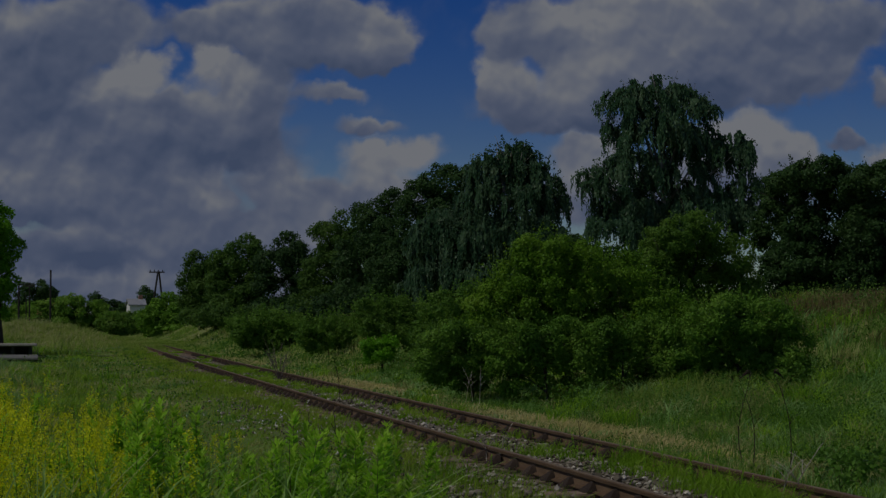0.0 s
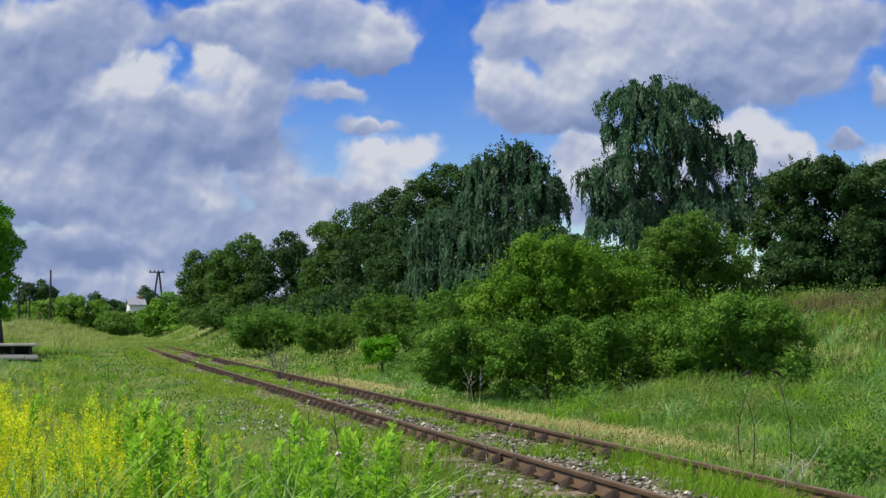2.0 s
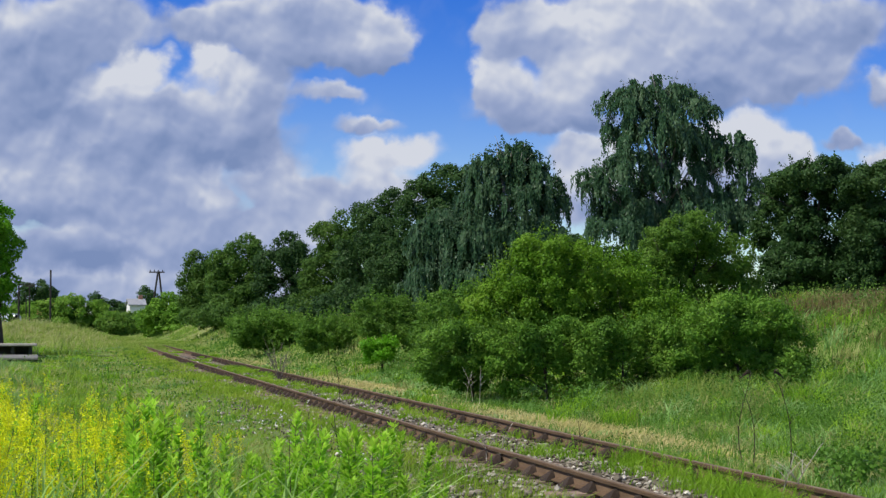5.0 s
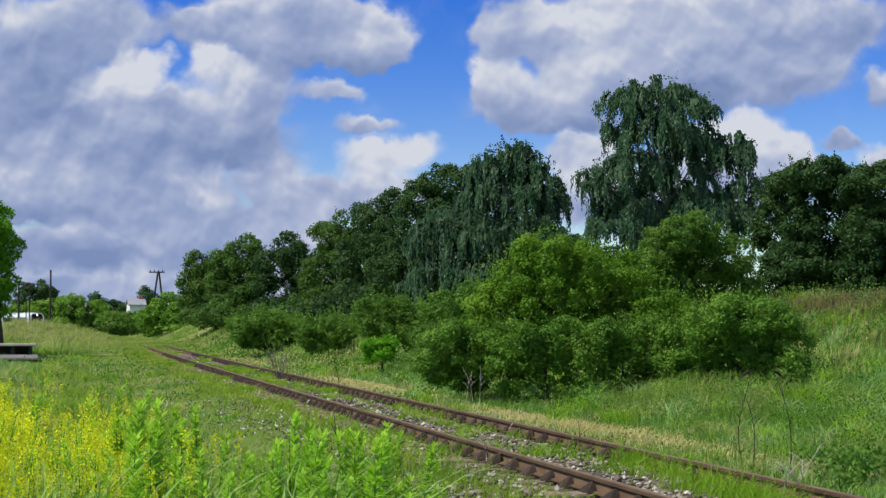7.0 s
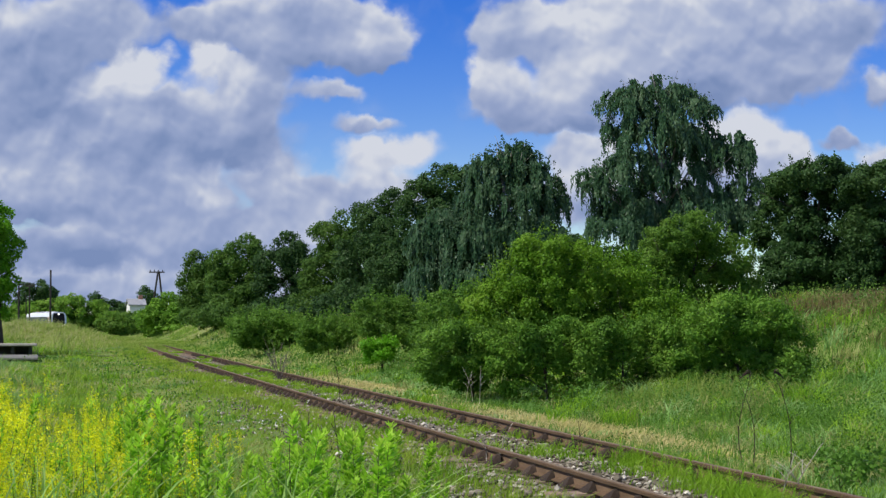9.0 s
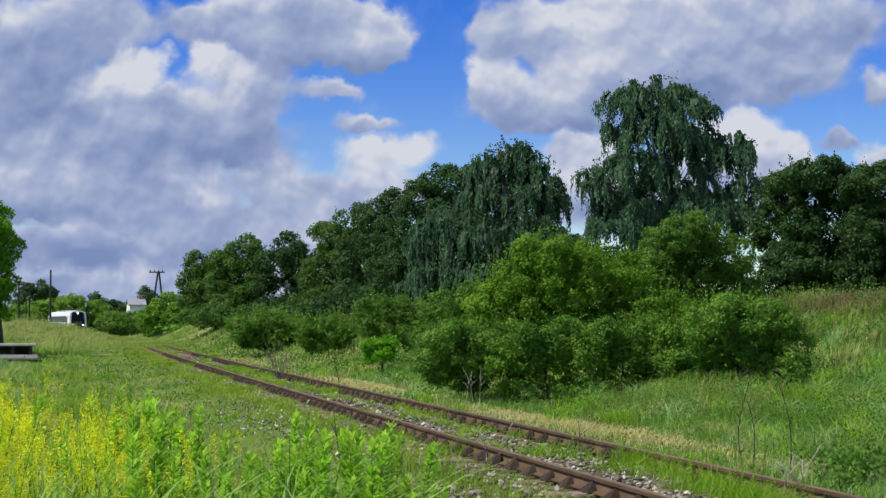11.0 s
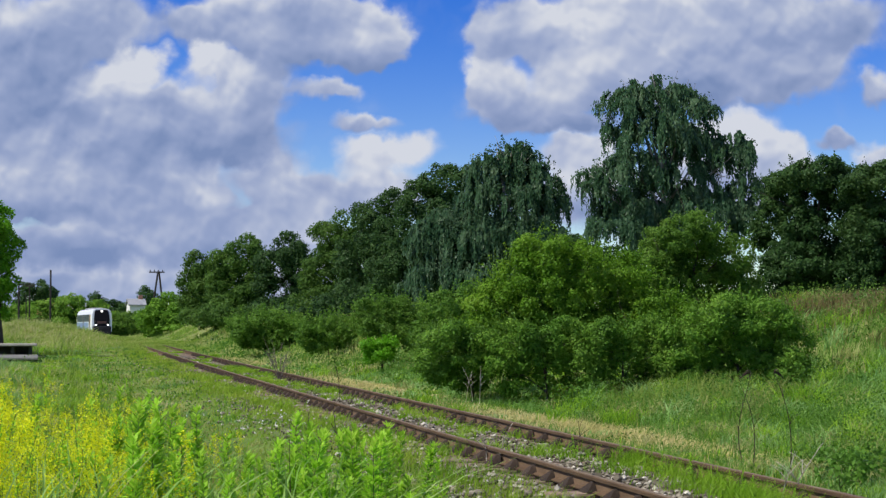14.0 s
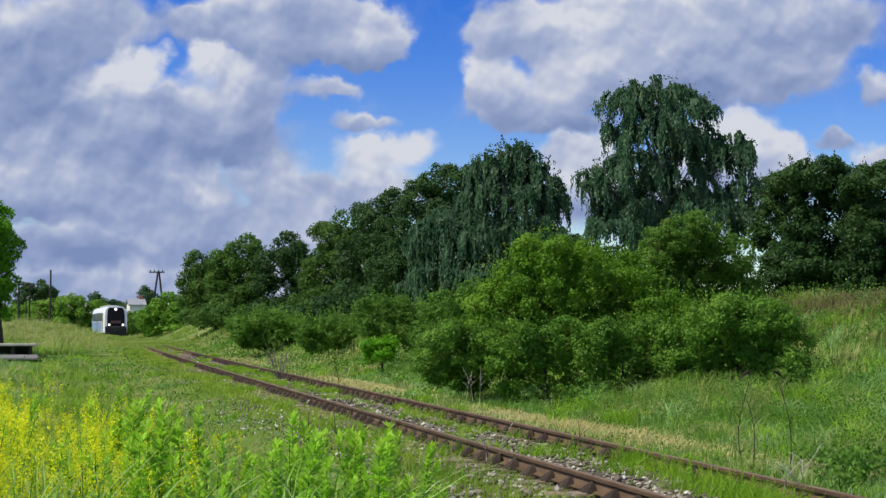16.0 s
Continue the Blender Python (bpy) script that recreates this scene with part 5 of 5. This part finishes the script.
def dry_stalks():
    dark = surface("dead_brown_stalk", (0.03, 0.022, 0.016), (0.07, 0.05, 0.035), 8, 0.9)
    straw = surface("pale_green_stalk", (0.34, 0.4, 0.1), (0.55, 0.56, 0.2), 8, 0.7)
    pale = surface("bleached_stalk", (0.3, 0.26, 0.2), (0.5, 0.45, 0.37), 8, 0.9)
    for px, d, h, bend, curl, m, head in ((1395, 16.0, 1.1, -0.12, 1.0, dark, True), (1312, 17.5, 1.05, 0.06, -1.2, dark, True), (1330, 17.0, 0.9, -0.1, 1, dark, False),
                                          (602, 13.0, 1.05, -0.04, 0.5, dark, False), (545, 14.0, 0.95, 0.03, 0.5, dark, False), (600, 30.0, 1.0, -0.1, 0.6, dark, False),
                                          (1024, 19.0, 0.42, -0.02, 0.3, dark, False), (880, 17.0, 0.5, 0.35, 0.3, pale, False), (860, 17.2, 0.4, -0.15, 0.3, pale, False),
                                          (1400, 13.5, 0.55, 0.5, 0.4, pale, False), (1380, 13.3, 0.5, 0.25, 0.4, pale, False), (1420, 13.4, 0.4, -0.6, 0.4, pale, False),
                                          (836, 31.5, 0.8, -0.25, 0.3, pale, False), (848, 31.5, 0.85, 0.05, 0.3, pale, False), (824, 31.4, 0.7, 0.2, 0.3, pale, False), (180, 9.5, 0.95, -0.02, 0.3, dark, False), (516, 9.5, 1.0, 0.0, 0.2, dark, False)):
        dry_stalk((px - 784) * d / 2700, d, h, bend, curl, "dead brown stalk standing in the grass" if m is dark else "bleached dry stalk bent in the grass", m, 0.007 if d > 12 else 0.005, head)
    rng = np.random.default_rng(77)
    for i in range(14):
        d = rng.uniform(8.0, 11.0)
        dry_stalk(rng.uniform(-3.0, -1.9) * d / 10, d, rng.uniform(0.7, 1.05), rng.uniform(0.25, 0.6), 0.3, "long pale grass stalk leaning in the wind", straw, 0.0045)
    n = 420
    y = rng.uniform(7.4, 10.5, n)
    x = rng.uniform(-0.31, -0.05, n) * y
    tagged(new("long_grass", blades("long_grass", np.c_[x, y], ground_z(x, y) - 0.02, rng.uniform(0.7, 1.3, n), rng.uniform(0.012, 0.024, n), M_BLADE, rng, 0.75, (0.15, 0.0), 5)),
           "long arching light green grass blades among the weeds", "grass", kind="stuff")
    # bare shrub at the verge
    rng = np.random.default_rng(78)
    x, y = -4.6, 43.0
    ob = empty("bare_shrub", "small leafless grey shrub on the verge", "shrub", m=pose(x, y, gz(x, y)))
    for k in range(16):
        a, l = rng.uniform(0, math.tau), rng.uniform(0.6, 1.3)
        e = Vector((math.cos(a) * l * 0.45, math.sin(a) * l * 0.45, l))
        bm = bmesh.new()
        tube(bm, [Vector((0, 0, 0)), e * 0.5 + Vector((0, 0, 0.1)), e], [0.009, 0.006, 0.003], 5)
        for _ in range(3):
            f = e * 0.6 + Vector(rng.normal(size=3) * 0.2)
            tube(bm, [e * 0.55, f], [0.005, 0.003], 4)
        part("branch", bm, M_DRYSTEM, ob)


def leafy_weeds():
    for i, (x, y, s) in enumerate(((3.85, 14.8, 0.2), (4.2, 15.3, 0.22), (4.0, 15.9, 0.17))):
        leafy("broadleaf_weed", "low bright green leafy weed beside the rail", "weed", x, y,
              [(0, 0, gz(x, y) + s, s, s, s * 0.75), (s * 0.7, 0.1, gz(x, y) + s * 0.7, s * 0.8, s * 0.8, s * 0.6)], s, 0.012, 0.06, 0.09, M_HERB, 400 + i, 0.22, M_STEM, "leafy weeds", 0.1, 0.3)


build_track()
build_stones()
grow_grass()
white_flowers()
plant_weeds()
dry_stalks()
leafy_weeds()

# ---- far things: platform, poles, houses ----
def skew(bm, y0):
    """The platform's end is cut askew, along the line of the track."""
    for v in bm.verts:
        v.co.x += 0.265 * (y0 - v.co.y)


def build_platform():
    ob = empty("old_platform", "low weathered concrete platform with a dark hollow under its edge", "platform", m=pose(0, 0, 0))
    bm = bmesh.new()
    box(bm, -33.0, -22.1, 80.0, 83.2, 0.31, 0.43, 0.03)
    skew(bm, 83.2)
    part("deck_slab", bm, M_CONCRETE, ob)
    # wall, posts and slab base carry the hollow's shade in their dark colour
    bm = bmesh.new()
    box(bm, -33.0, -22.3, 82.2, 83.0, -0.6, 0.29)
    part("foundation", bm, M_STAIN_SHADE, ob, "stained foundation wall, darkened as in the shade of the hollow")
    for x in (-22.6, -24.3, -26.0, -28.0):
        bm = bmesh.new()
        box(bm, x - 0.09, x + 0.09, 80.25, 80.45, -0.4, 0.285, 0.01)
        part("support_post", bm, M_STAIN_SHADE, ob)
    for x0, x1, z in ((-33.0, -25.2, -0.03), (-25.16, -22.6, -0.05), (-22.56, -20.4, -0.07)):
        bm = bmesh.new()
        box(bm, x0, x1, 69.8, 77.0, z - 0.11, z, 0.03)
        skew(bm, 77.0)
        part("lower_slab", bm, M_SLAB, ob)
    bm = bmesh.new()
    box(bm, -33.0, -20.8, 70.3, 76.6, -0.7, -0.13)
    skew(bm, 77.0)
    part("slab_base", bm, M_STAIN_SHADE, ob)


def build_poles():
    def pole(px, d, top, arm=False, r=0.1):
        x = (px - 784) * d / 2700
        g = gz(x, d)
        zt = EYE + (577 - top) * d / 2700 - g
        ob = empty("utility_pole", "dark wooden line pole" if not arm else "dark wooden line pole with a crossarm and insulators", "pole", "line poles", pose(x, d, g))
        bm = bmesh.new()
        tube(bm, [(0, 0, -0.4), (0.02, 0, zt * 0.5), (0.0, 0, zt)], [r * 1.2, r, r * 0.85], 9)
        part("shaft", bm, M_POLE, ob)
        if arm:
            bm = bmesh.new()
            box(bm, -0.45, 0.45, -0.06, 0.06, zt - 0.45, zt - 0.33, 0.01)
            part("crossarm", bm, M_POLE, ob)
            for u in (-0.4, -0.2, 0.2, 0.4):
                bm = bmesh.new()
                tube(bm, [(u, 0, zt - 0.34), (u, 0, zt - 0.2), (u, 0, zt - 0.08)], [0.03, 0.07, 0.05], 7)
                part("insulator", bm, M_POLE, ob)
    pole(89, 150.0, 478)
    pole(33, 150.0, 497, True)
    pole(52, 152.0, 500, True, 0.07)
    pole(46, 154.0, 522, False, 0.05)
    d = 185.0
    x = (280 - 784) * d / 2700
    g = gz(x, d)
    zt = EYE + (577 - 481) * d / 2700 - g
    ob = empty("a_frame_pole", "two-legged dark wooden line pole with a crossarm", "pole", "line poles", pose(x, d, g))
    for s, f in ((-1, 1.0), (1, 0.85)):
        bm = bmesh.new()
        tube(bm, [(s * 1.15 * f, 0, -0.4), (s * 0.6 * f, 0, zt * 0.5), (s * 0.06, 0, zt)], [0.15, 0.13, 0.11], 9)
        part("leg", bm, M_POLE, ob)
    bm = bmesh.new()
    box(bm, -1.15, 0.75, -0.07, 0.07, zt - 0.15, zt, 0.01)
    part("crossarm", bm, M_POLE, ob)
    bm = bmesh.new()
    box(bm, -0.55, 0.55, -0.06, 0.06, zt * 0.55, zt * 0.55 + 0.14, 0.01)
    part("brace", bm, M_POLE, ob)
    for u in (-1.0, -0.5, 0.0, 0.5):
        bm = bmesh.new()
        tube(bm, [(u, 0, zt - 0.01), (u, 0, zt + 0.1), (u, 0, zt + 0.2)], [0.03, 0.07, 0.05], 7)
        part("insulator", bm, M_POLE, ob)


def house(x, y, rot, w, l, eave, ridge, wall_m, roof_m, label):
    g = gz(x, y)
    ob = empty("house", label, "house", m=pose(x, y, g, 0, 0, rot))
    bm = bmesh.new()
    a = [bm.verts.new(p) for p in ((-w, -l, -0.5), (w, -l, -0.5), (w, -l, eave), (0, -l, ridge), (-w, -l, eave))]
    b = [bm.verts.new((v.co.x, l, v.co.z)) for v in a]
    bm.faces.new(a)
    bm.faces.new(b[::-1])
    for i in range(5):
        bm.faces.new((a[i], b[i], b[(i + 1) % 5], a[(i + 1) % 5]))
    bmesh.ops.recalc_face_normals(bm, faces=bm.faces)
    part("wall", bm, wall_m, ob)
    for s in (-1, 1):
        bm = bmesh.new()
        k = [(s * (w + 0.35), eave - 0.3), (0.0, ridge + 0.06), (0.0, ridge + 0.26), (s * (w + 0.35), eave - 0.1)]
        f0 = [bm.verts.new((p, -l - 0.3, q)) for p, q in k]
        f1 = [bm.verts.new((p, l + 0.3, q)) for p, q in k]
        bm.faces.new(f0)
        bm.faces.new(f1[::-1])
        for i in range(4):
            bm.faces.new((f0[i], f1[i], f1[(i + 1) % 4], f0[(i + 1) % 4]))
        bmesh.ops.recalc_face_normals(bm, faces=bm.faces)
        part("roof", bm, roof_m, ob)
    bm = bmesh.new()
    box(bm, -0.4, 0.4, 0.5, 1.3, ridge - 0.5, ridge + 0.9, 0.03)
    part("chimney", bm, surface("chimney_brick", (0.25, 0.12, 0.08), (0.35, 0.2, 0.14), 3), ob)
    for dx in (-w * 0.45, w * 0.45):
        bm = bmesh.new()
        box(bm, dx - 0.45, dx + 0.45, -l - 0.04, -l + 0.05, eave * 0.45, eave * 0.45 + 1.2, 0.02)
        part("window", bm, plain("far_window", (0.03, 0.035, 0.04), 0.2), ob)


build_platform()
build_poles()
house(-61.4, 305.0, -73.0, 3.4, 1.5, 6.0, 6.9, plain("white_plaster", (0.78, 0.77, 0.73), 0.8), surface("grey_roof", (0.2, 0.21, 0.23), (0.3, 0.31, 0.33), 2),
      "far white house with a grey roof among bushes")
house(-88.5, 345.0, 80.0, 3.0, 3.0, 4.0, 6.6, plain("ochre_plaster", (0.45, 0.36, 0.25), 0.8), surface("red_tile_roof", (0.3, 0.11, 0.06), (0.42, 0.17, 0.1), 2),
      "far house with a red tiled roof behind bushes")
# sandy patch of the crossing
bm = bmesh.new()
bmesh.ops.create_circle(bm, cap_ends=True, segments=28, radius=1.0)
for v in bm.verts:
    k = 1 + 0.2 * math.sin(5 * math.atan2(v.co.y, v.co.x))
    x, y = v.co.x * 0.5 * k - 22.5, v.co.y * 2.6 * k + 106.0
    v.co = (x, y, gz(x, y) - 0.02)
tagged(part("sand_patch", bm, surface("pale_sand", (0.3, 0.26, 0.18), (0.5, 0.45, 0.35), 1.0, 0.95)), "pale sandy patch beside the track", "sand", kind="structure")


def motions():
    rows = []
    for k in range(33):
        t = k * 0.5
        a, b = track_point(nose_y(t), 4.0), track_point(nose_y(t), 20.4)
        mid, d = (a + b) / 2, a - b
        rows.append((t, pose(mid.x, mid.y, 0, 0, 0, math.degrees(math.atan2(-d.x, d.y)))))
    walk(RAILCAR, rows)
    start = nose_y(0.0)
    for w in WHEELSETS:
        spin = []
        for k in range(0, 481):
            run = (start - nose_y(k / 30.0)) * 1.08
            spin.append((k / 30.0, pose(w.location.x, w.location.y, w.location.z, -math.degrees(run / 0.42))))
        walk(w, spin)
    # the tall weeds by the camera rock a little in the wind
    for i, (ob, m) in enumerate(SWAYING):
        loc, turn, size = m.decompose()
        rows = []
        for k in range(21):
            t = k * 0.8
            a = 0.9 * math.sin(1.9 * t + i * 0.9 + loc.x) + 0.5 * math.sin(0.83 * t + i * 2.1)
            b = 0.6 * math.sin(1.5 * t + i * 1.7)
            rows.append((t, Matrix.Translation(loc) @ pose(0, 0, 0, b, a + 0.6, 0) @ turn.to_matrix().to_4x4()))
        walk(ob, rows)
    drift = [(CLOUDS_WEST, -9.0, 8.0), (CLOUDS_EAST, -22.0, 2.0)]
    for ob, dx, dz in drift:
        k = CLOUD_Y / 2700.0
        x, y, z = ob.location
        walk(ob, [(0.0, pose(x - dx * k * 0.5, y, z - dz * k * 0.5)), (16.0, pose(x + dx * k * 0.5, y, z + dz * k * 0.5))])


motions()
